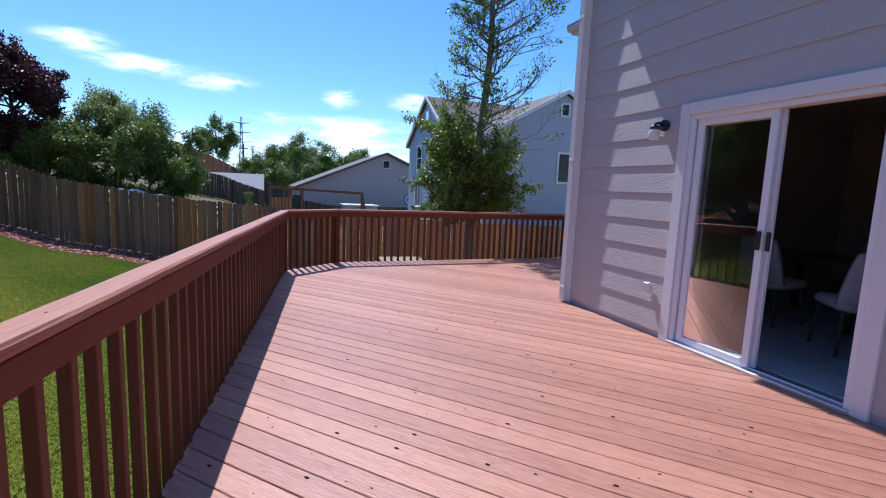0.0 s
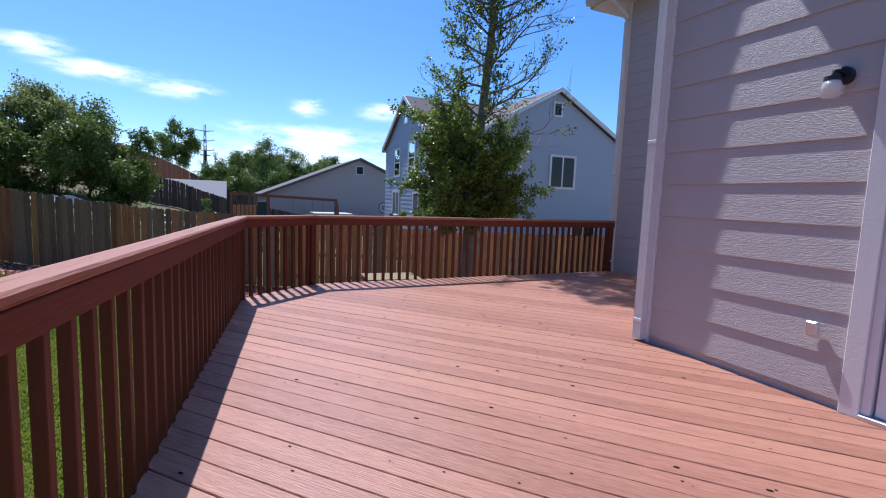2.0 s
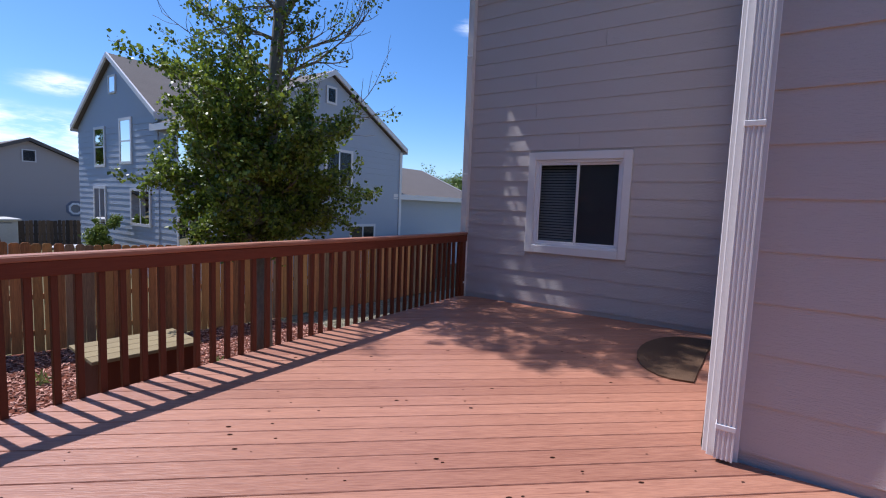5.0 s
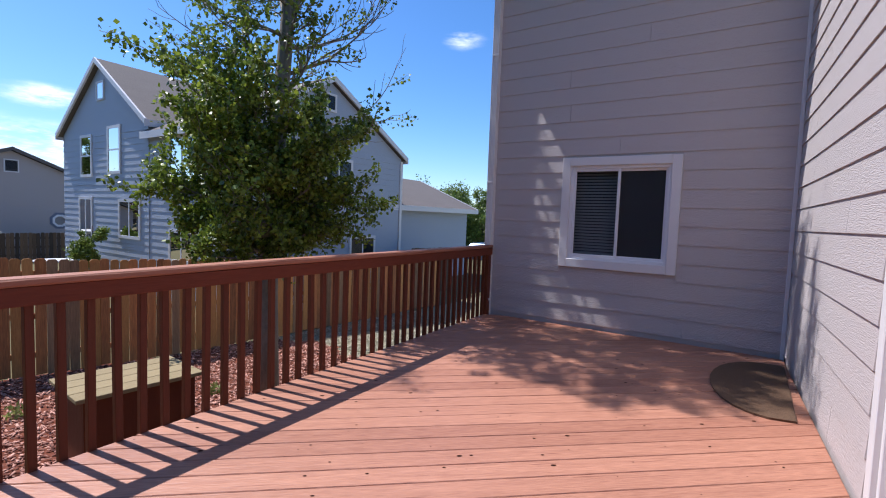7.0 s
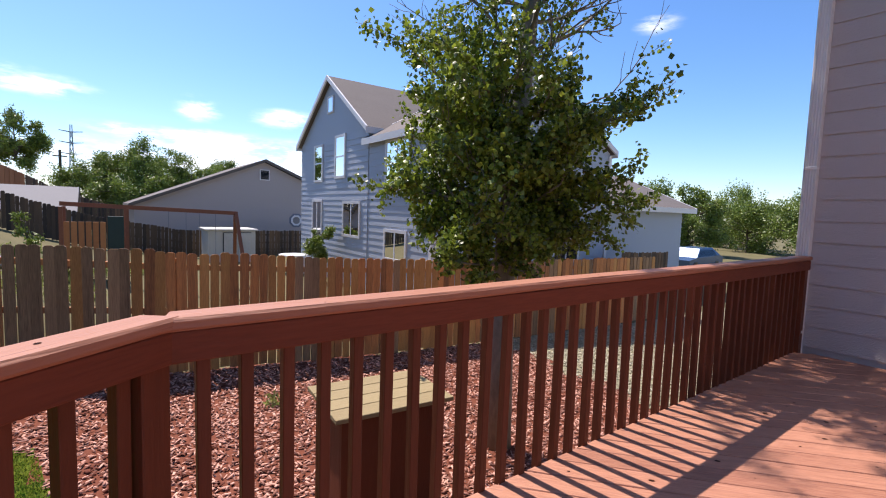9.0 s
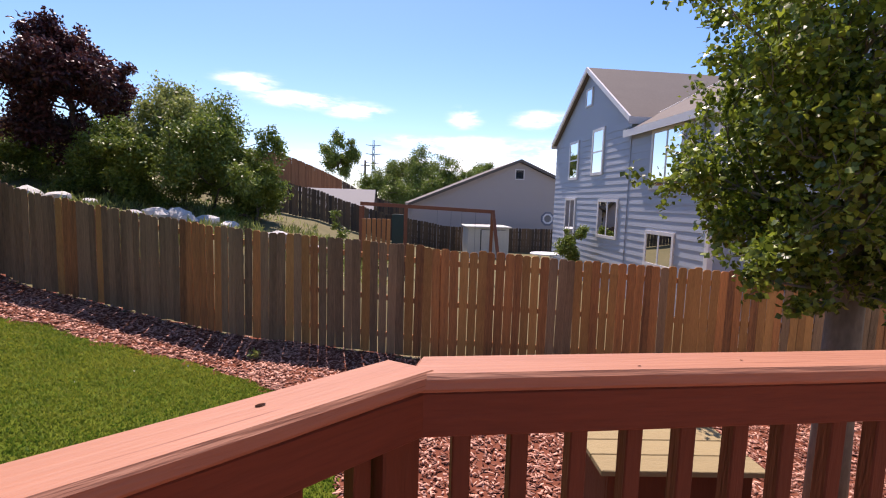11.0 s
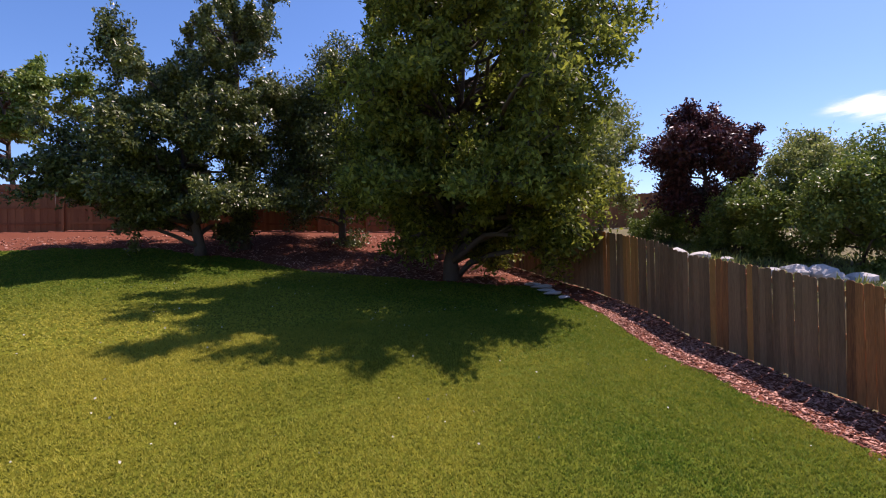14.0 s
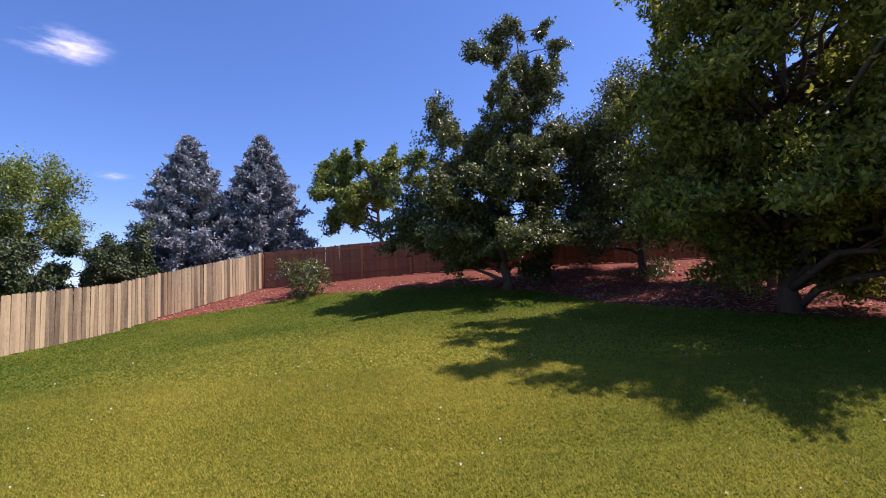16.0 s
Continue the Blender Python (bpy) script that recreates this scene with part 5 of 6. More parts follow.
def spruce(bx, by, top, r, seed, material, label, leaves=60000, z0=None):
    """A conifer: whorls of sagging boughs set with short needle sprays."""
    rng = random.Random(seed)
    nr = np.random.default_rng(seed)
    z0 = height(bx, by) if z0 is None else z0
    t = empty("spruce_tree", (bx, by, z0), label=label, category="tree")
    at_world(part("trunk", tube(bmesh.new(), [(bx, by, z0 - 0.1), (bx, by, (z0 + top) / 2), (bx, by, top)], [0.2, 0.11, 0.02], 8), M_BARK, t))
    H = top - z0
    lb = bmesh.new()
    sp = []
    k = 0
    z = z0 + 0.35
    while z < top - 0.1:
        f_ = (z - z0) / H
        rr = r * (1 - f_) ** 0.85 * rng.uniform(0.85, 1.12) + 0.08
        nb = max(4, int(5 + 7 * (1 - f_)))
        for b in range(nb):
            a = 2 * math.pi * (b + rng.random() * 0.8) / nb
            L = rr * rng.uniform(0.72, 1.12)
            p0 = Vector((bx, by, z))
            q = p0 + Vector((math.cos(a) * L, math.sin(a) * L, -0.12 * L + 0.25 * f_ * L))
            mid = p0.lerp(q, 0.55) + Vector((0, 0, -0.08 * L))
            tube(lb, [p0, mid, q + Vector((0, 0, 0.06 * L))], [0.025, 0.014, 0.004], 4)
            sp.append((p0, mid, q + Vector((0, 0, 0.06 * L)), L))
        z += 0.20 + 0.14 * (1 - f_)
    at_world(part("branchwork", lb, M_BARK, t))
    w = np.array([s_[3] for s_ in sp])
    idx = nr.choice(len(sp), leaves, p=w / w.sum())
    arr = np.array([[list(p) for p in s_[:3]] for s_ in sp])
    tt = nr.uniform(0.15, 1.02, leaves) ** 0.7 * 2
    k_ = np.minimum(tt.astype(int), 1)
    fr = (tt - k_)[:, None]
    at = arr[idx, k_] * (1 - fr) + arr[idx, k_ + 1] * fr
    at = at + nr.normal(size=(leaves, 3)) * np.array([0.10, 0.10, 0.06]) * (w[idx][:, None] * 0.4 + 0.35)
    at_world(leaf_cloud("foliage", at, 0.24, material, t, seed + 9, 0.42, -0.35))
    return t


spruce(-25.2, -9.6, 11.2, 4.0, 41, M_NEEDLE_BLUE, "broad blue spruce behind the bleached fence")
spruce(-26.6, -6.0, 11.4, 3.5, 42, M_NEEDLE_BLUE, "pointed blue spruce behind the bleached fence")
spruce(-20.5, -19.5, 8.4, 3.4, 43, M_NEEDLE, "dark green spruce beyond the fence", 30000)
blob_tree("poplar_tree", -24.0, -18.5, 9, (-24.0, -18.5, 7.0, 2.6, 2.6, 4.4), 0.15, 24, 26000, 0.17, M_LEAF_GREEN, M_BARK, 44, "tall narrow poplar beyond the fence")
for k, (jx, jy) in enumerate(((-17.6, -11.2), (-19.3, -10.4), (-21.2, -9.9), (-15.8, -11.9))):
    blob_tree("juniper_shrub", jx, jy, 3.2, (jx, jy, height(jx, jy) + 2.1, 1.6, 1.3, 1.9), 0.06, 18, 16000, 0.15, M_NEEDLE, M_BARK, 45 + k, "spreading green juniper behind the fence", 7, category="shrub")

# distant trees on the skyline
for k, (dx, dy, cz, r, rz) in enumerate(((-6.5, 64, 6.5, 2.5, 2.3), (-2.0, 66, 2.2, 2.6, 3.2), (0.6, 65, 3.4, 2.6, 3.2), (3.4, 64, 4.2, 2.4, 3.4), (5.6, 67, 3.9, 2.6, 3.4), (8.0, 66, 3.0, 2.6, 3.2), (10.2, 70, 3.2, 2.4, 2.9), (12.8, 72, 3.9, 2.0, 2.6), (2.0, 62, 1.8, 3.4, 2.4), (36, 28, 1.6, 2.8, 3.2), (39, 26, 1.2, 2.6, 3.0), (46, 33, 1.0, 3.4, 3.2), (50, 26, 1.0, 3.4, 3.0), (52, 38, 1.2, 3.6, 3.4), (56, 30, 1.0, 3.6, 3.2), (47, 20, 0.8, 3.2, 2.8))):
    blob_tree("far_tree", dx, dy, cz + rz, (dx, dy, cz, r, r, rz), 0.14, 32, 14000, 0.22, M_LEAF_GREEN, M_BARK, 60 + k, "distant green tree on the skyline", 7, zb=(4.6 if k == 0 else -2.0))

# boulders of the rock bed
BOULDERS = [(-10.4, 22.0, 0.42), (-9.7, 22.1, 0.36), (-8.9, 22.3, 0.28), (-6.6, 21.6, 0.36), (-6.1, 21.9, 0.42), (-5.7, 21.5, 0.30), (-5.3, 22.0, 0.40), (-4.6, 21.8, 0.32), (-3.2, 21.8, 0.36), (-2.7, 22.1, 0.34), (-2.3, 21.6, 0.26), (-1.9, 22.3, 0.3), (-6.9, 20.9, 0.24), (-2.9, 20.6, 0.26)]


def boulder(bx, by, r, seed):
    bm = bmesh.new()
    bmesh.ops.create_icosphere(bm, subdivisions=2, radius=1.0)
    for v in bm.verts:
        n_ = noise.noise(v.co * 1.1 + Vector((seed * 3.1, 0, 0))) * 0.35 + noise.noise(v.co * 2.6 + Vector((0, seed, 0))) * 0.15
        v.co = Vector((v.co.x * 1.25, v.co.y, v.co.z * 0.72)) * (1 + n_)
        v.co.z = max(v.co.z, -0.45)
    ob = part("boulder", bm, M_ROCK)
    ob.matrix_basis = Matrix.Translation((bx, by, height(bx, by) + r * 0.36)) @ Matrix.Rotation(seed * 1.7, 4, "Z") @ Matrix.Scale(r, 4)
    return tagged(ob, "pale rounded boulder on the dry slope", "rock", "boulders")


for k, (bx, by, r) in enumerate(BOULDERS):
    boulder(0.44 + (bx - 0.44) * 0.86, 6.7 + (by - 6.7) * 0.86, r * 0.72, k + 1)

# dry tufts on the slope
rng = np.random.default_rng(77)
n = 9000
tx, ty = rng.uniform(-13, 1.5, n), rng.uniform(17.2, 24.5, n)
keep = [k for k in range(n) if noise.noise((tx[k] * 0.7, ty[k] * 0.7, 5)) > -0.05 and ty[k] > fence_y(tx[k]) + 0.4]
tp = np.array([(tx[k], ty[k], height(tx[k], ty[k])) for k in keep])
tuft = leaf_cloud("dry_grass", tp, 0.28, M_LEAF_PALE, None, 78, 0.12, -1.6)
tagged(tuft, "dry grass and weeds between the boulders", "grass", kind="stuff")

# ---- neighbouring houses ----


def gable_house(name, label, x0, x1, y0, y1, z0, eave, ridge, ridge_along, material, over=0.18, lap=0.2):
    """A house box with lap lines, a pitched roof, rake boards and a fascia."""
    h = empty(name, (x0, y0, z0), label=label, category="house")
    bm = bmesh.new()
    rows = int((eave - z0) / lap)
    prof = []
    for k in range(rows + 1):
        z = z0 + (eave - z0) * k / rows
        prof += ([(0.0, z)] if k == 0 else [(0.0, z), (0.014, z)]) if k < rows else [(0.0, z)]
    loops = []
    for o, z in prof:
        loops.append([bm.verts.new(p) for p in ((x0 - o, y0 - o, z), (x1 + o, y0 - o, z), (x1 + o, y1 + o, z), (x0 - o, y1 + o, z))])
    for a, b in zip(loops, loops[1:]):
        for k in range(4):
            bm.faces.new((a[k], a[(k + 1) % 4], b[(k + 1) % 4], b[k]))
    top = loops[-1]
    if ridge_along == "x":
        ym = (y0 + y1) / 2
        r0, r1 = bm.verts.new((x0, ym, ridge)), bm.verts.new((x1, ym, ridge))
        bm.faces.new((top[0], top[3], r0))
        bm.faces.new((top[1], r1, top[2]))
        ends = [((x0 - over, y0 - over), (x1 + over, y0 - over), (x0 - over, ym), (x1 + over, ym)), ((x0 - over, y1 + over), (x1 + over, y1 + over), (x0 - over, ym), (x1 + over, ym))]
        half = (y1 - y0) / 2
    else:
        xm = (x0 + x1) / 2
        r0, r1 = bm.verts.new((xm, y0, ridge)), bm.verts.new((xm, y1, ridge))
        bm.faces.new((top[0], r0, top[1]))
        bm.faces.new((top[2], r1, top[3]))
        ends = [((x0 - over, y0 - over), (x0 - over, y1 + over), (xm, y0 - over), (xm, y1 + over)), ((x1 + over, y0 - over), (x1 + over, y1 + over), (xm, y0 - over), (xm, y1 + over))]
        half = (x1 - x0) / 2
    at_world(part("wall", bm, material, h))
    slope = (ridge - eave) / half
    for a, b, c, d in ends:
        ze, zr = eave - slope * over + 0.06, ridge + 0.06
        bm = bmesh.new()
        lo = [bm.verts.new((p[0], p[1], z)) for p, z in ((a, ze), (b, ze), (d, zr), (c, zr))]
        hi = [bm.verts.new((v.co.x, v.co.y, v.co.z + 0.10)) for v in lo]
        bm.faces.new(lo[::-1])
        bm.faces.new(hi)
        for k in range(4):
            bm.faces.new((lo[k], lo[(k + 1) % 4], hi[(k + 1) % 4], hi[k]))
        at_world(part("roof", bm, M_ROOF, h))
        for p, q in ((a, c), (b, d)):
            bm = bmesh.new()
            dx, dy = (0.02, 0) if ridge_along == "x" else (0, 0.02)
            sg = -1 if (p == a) else 1
            vs = [bm.verts.new((w[0] + sg * (dx + o * (dx > 0) * 0), w[1] + sg * dy, z + dz)) for w, z in ((p, ze), (q, zr)) for dz, o in ((-0.05, 0), (0.115, 0))]
            vs2 = [bm.verts.new((v.co.x - sg * dx * 3, v.co.y - sg * dy * 3, v.co.z)) for v in vs]
            for fc in ((0, 1, 3, 2),):
                bm.faces.new([vs[i] for i in fc])
                bm.faces.new([vs2[i] for i in fc][::-1])
            for i, j in ((0, 1), (1, 3), (3, 2), (2, 0)):
                bm.faces.new((vs[i], vs[j], vs2[j], vs2[i]))
            at_world(part("rake_board", bm, M_TRIM, h))
        bm = bmesh.new()
        box(bm, (min(a[0], b[0]) - 0.012, min(a[1], b[1]) - 0.012, ze - 0.10), (max(a[0], b[0]) + 0.012, max(a[1], b[1]) + 0.012, ze + 0.10))
        at_world(part("fascia", bm, M_TRIM, h))
    return h


def house_window(h, face, at, u, z, w, t, sashes=2, trim=0.09):
    """A window on a wall: casing, frame, panes. face 'x': wall at x facing -x; 'y': wall at y facing -y; u, z: middle."""
    def P(a, d, zz):
        return (at - d, u + a, zz) if face == "x" else (u + a, at - d, zz)

    def bx(a0, a1, d0, d1, z0, z1):
        p, q = P(a0, d0, z0), P(a1, d1, z1)
        return tuple(min(p[k], q[k]) for k in range(3)), tuple(max(p[k], q[k]) for k in range(3))

    # dark panel under the pane imitates the unlit room inside
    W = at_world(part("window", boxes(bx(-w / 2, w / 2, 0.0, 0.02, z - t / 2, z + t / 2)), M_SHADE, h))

    def sub(nm, bm, m):
        o = part(nm, bm, m, W)
        return o

    sub("casing", boxes(bx(-w / 2 - trim, -w / 2, 0.0, 0.045, z - t / 2 - trim, z + t / 2 + trim), bx(w / 2, w / 2 + trim, 0.0, 0.045, z - t / 2 - trim, z + t / 2 + trim), bx(-w / 2, w / 2, 0.0, 0.045, z + t / 2, z + t / 2 + trim), bx(-w / 2, w / 2, 0.0, 0.045, z - t / 2 - trim, z - t / 2)), M_TRIM)
    if sashes == 2:
        sub("mullion", boxes(bx(-0.025, 0.025, 0.02, 0.04, z - t / 2, z + t / 2)), M_VINYL)
    elif sashes == -2:
        sub("meeting_rail", boxes(bx(-w / 2, w / 2, 0.02, 0.04, z - 0.025, z + 0.025)), M_VINYL)
    p = [P(-w / 2, 0.03, z - t / 2), P(w / 2, 0.03, z - t / 2), P(w / 2, 0.03, z + t / 2), P(-w / 2, 0.03, z + t / 2)]
    raw("pane", p, [(0, 1, 2, 3)], M_GLASS_DARK, W)


HZ = -1.5
# west wing, ridge along x
hw = gable_house("blue_house", "blue-grey two-storey neighbouring house with white trim", 7.1, 14.3, 19.9, 26.2, HZ, 3.75, 5.85, "x", M_BLUE)
for u, z, w, t, sa in ((24.2, 2.93, 0.75, 1.25, -2), (22.1, 3.05, 0.75, 1.35, -2), (21.1, 0.87, 1.25, 1.05, 2), (24.3, 0.7, 0.9, 1.5, 2)):
    house_window(hw, "x", 7.1, u, z, w, t, sa)
house_window(hw, "x", 7.1, 23.05, 5.0, 0.45, 0.5, 1, 0.06)
# south wing, gable facing the deck
hs = gable_house("blue_house", "blue-grey gabled wing of the neighbouring house", 7.12, 14.3, 16.2, 19.89, HZ, 3.38, 5.34, "y", M_BLUE)
house_window(hs, "x", 7.12, 18.05, 2.5, 1.25, 1.35, 2)
house_window(hs, "x", 7.12, 18.1, 0.2, 1.15, 0.75, 2)
house_window(hs, "y", 16.2, 11.09, 2.40, 1.06, 1.12, 2)
house_window(hs, "y", 16.2, 12.27, 0.15, 1.1, 0.62, 2)
house_window(hs, "y", 16.2, 10.71, 4.72, 0.30, 0.42, 1, 0.07)
for cx_, cy_ in ((7.09, 16.17), (14.24, 16.17)):
    at_world(part("corner_board", boxes(((cx_ - 0.02, cy_ - 0.02, HZ), (cx_ + 0.11, cy_ + 0.11, 3.3))), M_TRIM, hs))
# low wing to the east
gable_house("blue_house", "low blue-grey garage wing with a brown shingled roof", 14.35, 20.0, 16.6, 23.0, HZ, 1.7, 3.0, "x", M_BLUE, 0.4)
# single-storey house beyond
sh = gable_house("taupe_house", "pale taupe single-storey house with a low gable", 1.4, 13.8, 34.0, 44.0, -2.2, 1.05, 3.65, "y", M_TAUPE, 0.25, 0.25)
house_window(sh, "y", 34.0, 7.6, 2.95, 0.45, 0.5, 1, 0.05)
OX, OZ = 9.40, 0.42


def octagon(r, y):
    return [(OX + r * math.cos(math.pi / 4 * (k + 0.5)), y, OZ + r * math.sin(math.pi / 4 * (k + 0.5))) for k in range(8)]


def octagon_ring(r_out, r_in, proud):
    bm = bmesh.new()
    rr = [[bm.verts.new(p) for p in octagon(r, 34.0 - d)] for r, d in ((r_out, 0.0), (r_out, proud), (r_in, proud), (r_in, 0.018))]
    for a, b in zip(rr, rr[1:]):
        for k in range(8):
            bm.faces.new((a[k], a[(k + 1) % 8], b[(k + 1) % 8], b[k]))
    return bm


at_world(part("octagon_casing", octagon_ring(0.43, 0.325, 0.035), M_BLUE_TRIM, sh, "blue-grey octagonal window casing"))
at_world(part("octagon_frame", octagon_ring(0.322, 0.225, 0.06), M_VINYL, sh, "white octagonal window frame"))
at_world(raw("pane", octagon(0.24, 33.975), [tuple(range(8))[::-1]], M_GLASS_DARK, sh))
for o in sh.children:
    if o.name.startswith("rake_board") or o.name.startswith("fascia"):
        o.data.materials[0] = M_ROOF
# low grey roof behind the slope
lr = gable_house("low_building", "low outbuilding with a pale grey roof beyond the slope", -7.0, -1.2, 35.5, 39.5, -0.8, 0.62, 1.7, "x", M_TAUPE, 0.3)
for o in lr.children:
    if o.name.startswith("roof") or o.name.startswith("rake_board") or o.name.startswith("fascia"):
        o.data.materials[0] = M_ROOF_GREY
# house roof far behind the west fence
hr = gable_house("far_house", "distant house roof above the back fence", -47, -38, 0.0, 8.0, 2.0, 4.4, 6.2, "y", M_TAUPE)

# ---- things in the neighbouring yard ----
swing = empty("swing_set", (1.5, 21.0, -1.1), label="dark red timber swing set with a small fort tower", category="swing set")
SG = -1.15
def beam(nm, p, q, w, parent, material):
    return at_world(part(nm, tube(bmesh.new(), [p, q], [w, w], 4), material, parent))
beam("top_beam", (-0.6, 21.0, 1.12), (3.45, 21.0, 0.98), 0.075, swing, M_SWING)
for sy in (-1, 1):
    beam("leg", (3.40, 21.0 + 0.05 * sy, 0.98), (3.55, 21.0 + 0.9 * sy, SG), 0.06, swing, M_SWING)
for tx_ in (-0.55, 0.75):
    for ty_ in (20.5, 21.5):
        beam("tower_post", (tx_, ty_, 1.05), (tx_, ty_, SG), 0.055, swing, M_SWING)
for k in range(6):
    at_world(part("tower_board", boxes(((-0.5 + k * 0.14, 20.44, -0.35), (-0.39 + k * 0.14, 20.47, 0.70)), bevel=0.004), M_PLAY, swing, "amber tower board"))
at_world(part("tower_floor", boxes(((-0.55, 20.48, -0.42), (0.75, 21.5, -0.36))), M_SWING, swing))
at_world(part("canvas", boxes(((0.35, 20.40, -0.3), (0.68, 20.43, 0.85)), bevel=0.01), M_SLIDE, swing, "dark green canvas panel"))
for k in range(2):
    bx_ = 1.7 + k * 0.75
    for o_ in (0.0, 0.42):
        beam("chain", (bx_ + o_, 21.0, 1.0), (bx_ + o_, 21.0, -0.55), 0.008, swing, M_STEEL)
    at_world(part("swing_seat", box(bmesh.new(), (bx_ - 0.02, 20.9, -0.58), (bx_ + 0.44, 21.1, -0.55), 0.01), M_SLIDE, swing))

shed = empty("garden_shed", (5.2, 30.0, -1.6), label="pale resin garden shed with double doors", category="shed")
at_world(part("shed_body", box(bmesh.new(), (3.9, 29.0, -1.65), (5.9, 30.8, 0.05), 0.02), M_SHED, shed))
at_world(part("shed_roof", box(bmesh.new(), (3.8, 28.9, 0.05), (6.0, 30.9, 0.13), 0.02), M_SHED, shed))
for dx_ in (4.55, 5.15):
    d_ = at_world(part("door", boxes(((dx_, 28.97, -1.6), (dx_ + 0.56, 28.998, -0.05)), bevel=0.01), M_SHED, shed))
# dark strips drawn as the shade in the door gaps
at_world(part("door_gap", boxes(((4.50, 28.985, -1.6), (4.545, 28.999, -0.03)), ((4.545, 28.985, -0.048), (5.72, 28.999, -0.02))), M_SHADE, shed))


def lawn_chair(bx, by, turn):
    bz = height(bx, by)
    c = empty("lawn_chair", label="white resin lawn chair on the neighbouring patio", category="chair", group="patio chairs")
    bm = bmesh.new()
    n = 7
    rows_ = []
    for y_, z_ in ((-0.24, 0.40), (0.2, 0.38), (0.30, 0.6), (0.38, 0.95)):
        rows_.append([bm.verts.new((0.27 * (k / (n - 1) * 2 - 1) * (1 if z_ < 0.9 else 0.8), y_, z_ + (0.02 if k in (0, n - 1) else 0) - (0.06 * (k / (n - 1) * 2 - 1) ** 2 if z_ > 0.9 else 0))) for k in range(n)])
    for a, b in zip(rows_, rows_[1:]):
        for k in range(n - 1):
            bm.faces.new((a[k], a[k + 1], b[k + 1], b[k]))
    bmesh.ops.solidify(bm, geom=bm.faces[:], thickness=0.02)
    part("shell", bm, M_VINYL, c, smooth=True)
    for sx in (-1, 1):
        for sy in (-1, 1):
            part("leg", tube(bmesh.new(), [(sx * 0.24, sy * 0.22, 0.40), (sx * 0.27, sy * 0.27, 0.0)], [0.025, 0.018], 6), M_VINYL, c)
        part("armrest", box(bmesh.new(), (sx * 0.29 - 0.03, -0.24, 0.60), (sx * 0.29 + 0.03, 0.3, 0.63), 0.01), M_VINYL, c)
    c.matrix_basis = pose(bx, by, bz, 0, 0, turn)
    return c


lawn_chair(7.6, 15.15, 20)
lawn_chair(8.4, 15.1, -15)

ptable = empty("patio_table", (6.3, 24.6, height(6.3, 24.6)), label="round white resin patio table by the house", category="table")
tz = height(6.3, 24.6)
at_world(part("tabletop", tube(bmesh.new(), [(6.3, 24.6, tz + 0.70), (6.3, 24.6, tz + 0.71), (6.3, 24.6, tz + 0.74)], [0.56, 0.60, 0.59], 24), M_VINYL, ptable))
for k in range(4):
    q = k * math.pi / 2 + 0.6
    at_world(part("leg", tube(bmesh.new(), [(6.3 + 0.3 * math.cos(q), 24.6 + 0.3 * math.sin(q), tz + 0.71), (6.3 + 0.45 * math.cos(q), 24.6 + 0.45 * math.sin(q), tz)], [0.03, 0.022], 8), M_VINYL, ptable))

# power pylon far away
py_ = empty("power_pylon", (-24, 505, 0), label="distant steel lattice power pylon", category="pylon")
bm = bmesh.new()
px0, pyy = -24, 505
for sx in (-1, 1):
    for sy in (-1, 1):
        tube(bm, [(px0 + sx * 4.2, pyy + sy * 4.2, -2), (px0 + sx * 1.3, pyy + sy * 1.3, 30), (px0 + sx * 0.6, pyy + sy * 0.6, 62)], [0.6, 0.5, 0.4], 4)
for k in range(9):
    za, zb = -2 + k * 6.5, -2 + (k + 1) * 6.5
    wa, wb = np.interp(za, [-2, 30, 62], [4.2, 1.3, .6]), np.interp(zb, [-2, 30, 62], [4.2, 1.3, .6])
    for sg in (-1, 1):
        tube(bm, [(px0 + sg * wa, pyy - wa, za), (px0 - sg * wb, pyy - wb, zb)], [0.3, 0.3], 4)
at_world(part("lattice_mast", bm, M_STEEL, py_))
for z in (38, 47, 56):
    at_world(part("cross_arm", tube(bmesh.new(), [(px0 - 8, pyy, z + 1), (px0, pyy, z), (px0 + 8, pyy, z + 1)], [0.35, 0.6, 0.35], 4), M_STEEL, py_))
pole = empty("utility_pole", (-3.7, 70, -2), label="wooden utility pole with a crossarm", category="pole")
at_world(part("pole_shaft", tube(bmesh.new(), [(-3.7, 70, -2), (-3.7, 70, 6.3)], [0.16, 0.12], 8), M_BARK, pole))
at_world(part("crossarm", boxes(((-4.3, 69.93, 5.6), (-3.1, 70.05, 5.72))), M_BARK, pole))

# ---- bed beside the deck ----
crate = empty("storage_box", (2.2, 9.35, -1.4), label="dark brown timber box with a weathered slatted lid", category="box")
bx0, bx1, by0, by1, bt = 1.75, 2.62, 9.28, 9.92, -0.295
gz = height(2.2, 9.4) - 0.04
for a, b in (((bx0, by0, gz), (bx1, by0 + 0.03, bt)), ((bx0, by1 - 0.03, gz), (bx1, by1, bt)), ((bx0, by0 + 0.03, gz), (bx0 + 0.03, by1 - 0.03, bt)), ((bx1 - 0.03, by0 + 0.03, gz), (bx1, by1 - 0.03, bt))):
    at_world(part("side_panel", boxes((a, b), bevel=0.004), M_PICKET, crate))
for k in range(4):
    w = (by1 - by0 + 0.10) / 4
    y0 = by0 - 0.05 + k * w
    at_world(part("lid_board", boxes(((bx0 - 0.06, y0 + 0.004, bt), (bx1 + 0.06, y0 + w - 0.004, bt + 0.035)), bevel=0.004), M_BOX_LID, crate, "weathered pale lid board"))

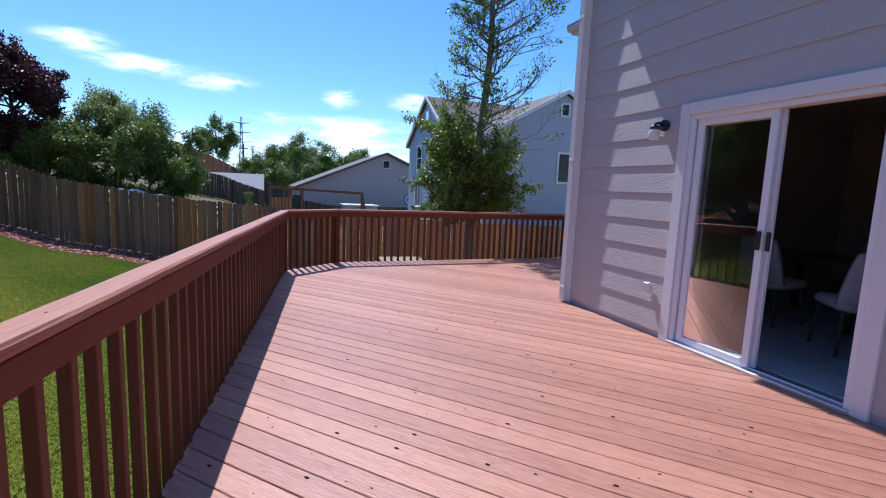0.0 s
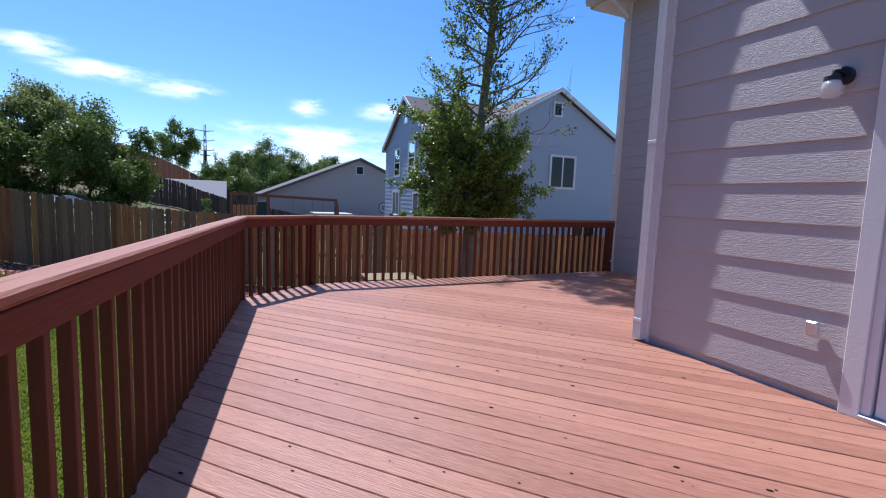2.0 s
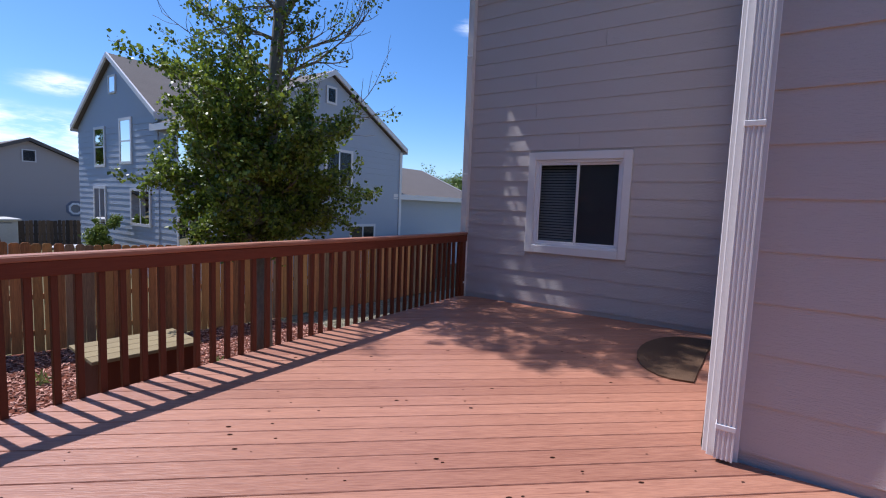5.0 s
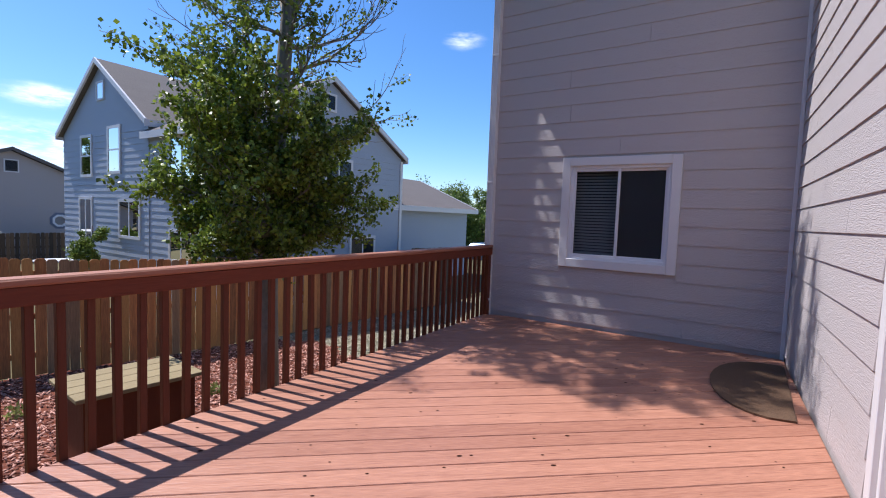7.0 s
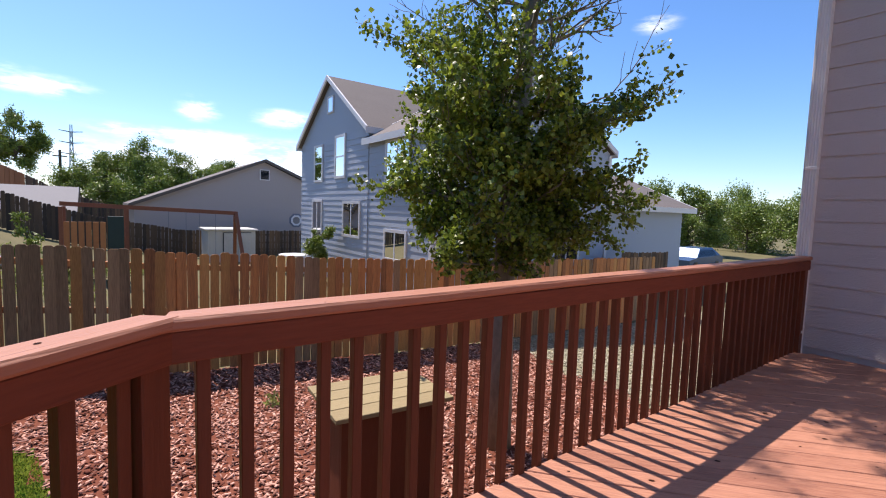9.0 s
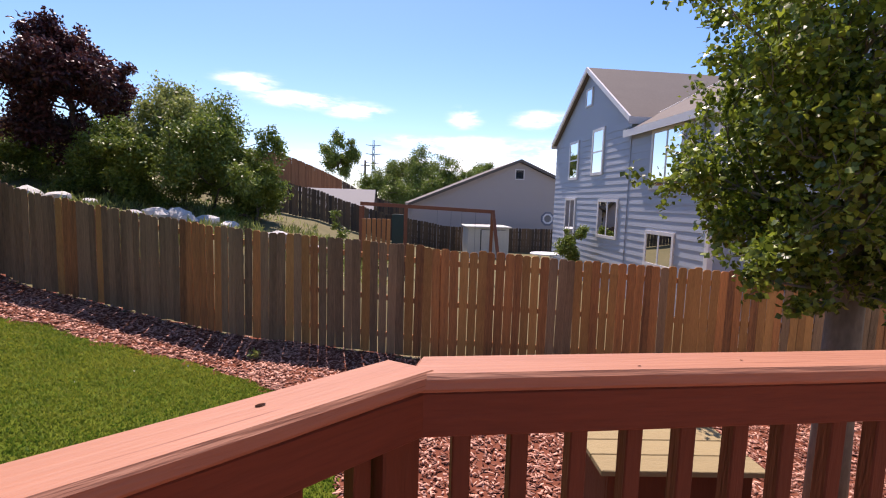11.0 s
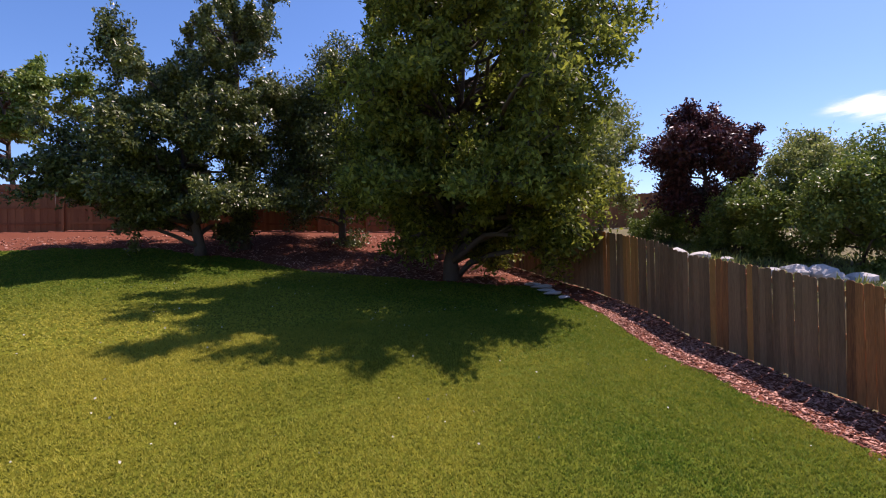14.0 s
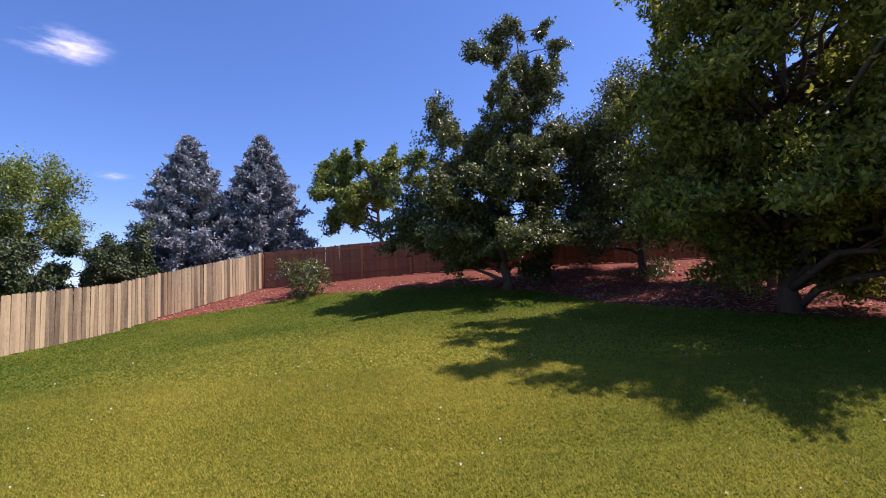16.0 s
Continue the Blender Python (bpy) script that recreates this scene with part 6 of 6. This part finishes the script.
crate.matrix_basis = Matrix.Translation((2.2, 9.6, -1.4)) @ Matrix.Rotation(radians(-4), 4, "Z") @ Matrix.Translation((0, -0.25, 0))

# weeds, pale stones and clover
for k, (wx, wy, wr) in enumerate(((2.9, 10.9, 0.14), (4.2, 11.6, 0.12), (0.55, 8.6, 0.10), (-1.6, 13.9, 0.10), (2.1, 12.4, 0.10))):
    rng_w = np.random.default_rng(300 + k)
    n_w = 46
    p_w = np.array([(wx, wy, height(wx, wy) + 0.01)] * n_w) + np.clip(rng_w.normal(size=(n_w, 3)), -1.5, 1.5) * np.array([wr * 0.5, wr * 0.5, wr * 0.4]) + np.array([0, 0, wr * 0.6])
    tagged(leaf_cloud("weed", p_w, wr * 0.8, M_LEAF_PALE, None, 310 + k, 0.45, -0.4), "small green weed sprouting from the red mulch", "weed", "weeds in the mulch")
for k, (sx, sy, r) in enumerate(((-10.9, 16.2, 0.22), (-10.5, 16.0, 0.18), (-10.1, 15.9, 0.2), (-11.4, 16.3, 0.2), (-9.6, 15.8, 0.15))):
    st = boulder(sx, sy, r, 60 + k)
    tagged(st, "pale flat edging stone beside the lawn", "stone", "edging stones")
    st.matrix_basis = st.matrix_basis @ Matrix.Diagonal((1.3, 1.0, 0.4, 1))
rng_c = np.random.default_rng(91)
c_pts = []
while len(c_pts) < 260:
    a, b = rng_c.uniform(-16, -0.5), rng_c.uniform(-3, 15)
    if zone(a, b) == 0 and noise.noise((a * 0.5, b * 0.5, 9)) > 0.0:
        c_pts.append((a, b, height(a, b) + 0.035))
M_CLOVER = mat("clover_flower", (0.55, 0.55, 0.42), 0.8, 0.1, 3, 30, 0.1, 0.0, island=0.2)
tagged(leaf_cloud("clover", np.array(c_pts), 0.035, M_CLOVER, None, 92, 0.9, -0.6), "scattered pale clover flowers in the lawn", "clover", kind="stuff")

# parked car seen past the house corner
car = empty("parked_car", (30, 21, -1.8), label="blue hatchback car parked in the street", category="car")
prof = [(-2.0, 0.25), (-2.05, 0.7), (-1.2, 0.85), (-0.6, 1.38), (0.9, 1.42), (1.7, 0.95), (2.05, 0.85), (2.05, 0.3)]
bm = bmesh.new()
sides_ = [[bm.verts.new((30 + a, 21 + s_ * (0.85 if z < 1 else 0.68), -1.85 + z)) for a, z in prof] for s_ in (-1, 1)]
bm.faces.new(sides_[0])
bm.faces.new(sides_[1][::-1])
for k in range(len(prof)):
    bm.faces.new((sides_[0][k], sides_[1][k], sides_[1][(k + 1) % len(prof)], sides_[0][(k + 1) % len(prof)]))
at_world(part("body", bm, M_CAR, car))
at_world(raw("side_window", [(30 - 0.95, 20.14, -0.94), (30 + 1.35, 20.14, -0.90), (30 + 0.8, 20.30, -0.50), (30 - 0.5, 20.30, -0.53)], [(0, 1, 2, 3)], M_GLASS_DARK, car))
for a in (-1.3, 1.3):
    w_ = at_world(part("wheel", tube(bmesh.new(), [(30 + a, 20.13, -1.55), (30 + a, 20.34, -1.55)], [0.31, 0.31], 18), M_BLACK, car))

# ---- siding boards (last: many pieces) ----
lay_siding(wall_west, WALL1_X + 0.012, True, 1, -5.5, WALL1_END - 0.09, 0.06, WALL_TOP - 0.17, WALL1_EXPO, [(DOOR_Y0 - 0.106, DOOR_Y1 + 0.106, -1, DOOR_TOP + 0.103)])
lay_siding(wall_window, WALL2_X + 0.012, True, 1, RETURN_Y + 0.03, WALL2_END - 0.10, 0.05, WALL_TOP - 0.17, WALL2_EXPO, [(WIN_Y0 - 0.101, WIN_Y1 + 0.101, WIN_Z0 - 0.101, WIN_Z1 + 0.101)])
wall_return.matrix_basis = Matrix.Translation((WALL1_X, RETURN_Y, 0)) @ Matrix.Rotation(radians(3.05), 4, "Z") @ Matrix.Translation((-WALL1_X, -RETURN_Y, 0))
lay_siding(wall_return, RETURN_Y - 0.012, False, -1, WALL1_X + 0.11, WALL2_X - 0.02, 0.05, WALL_TOP - 0.17, WALL2_EXPO, [])
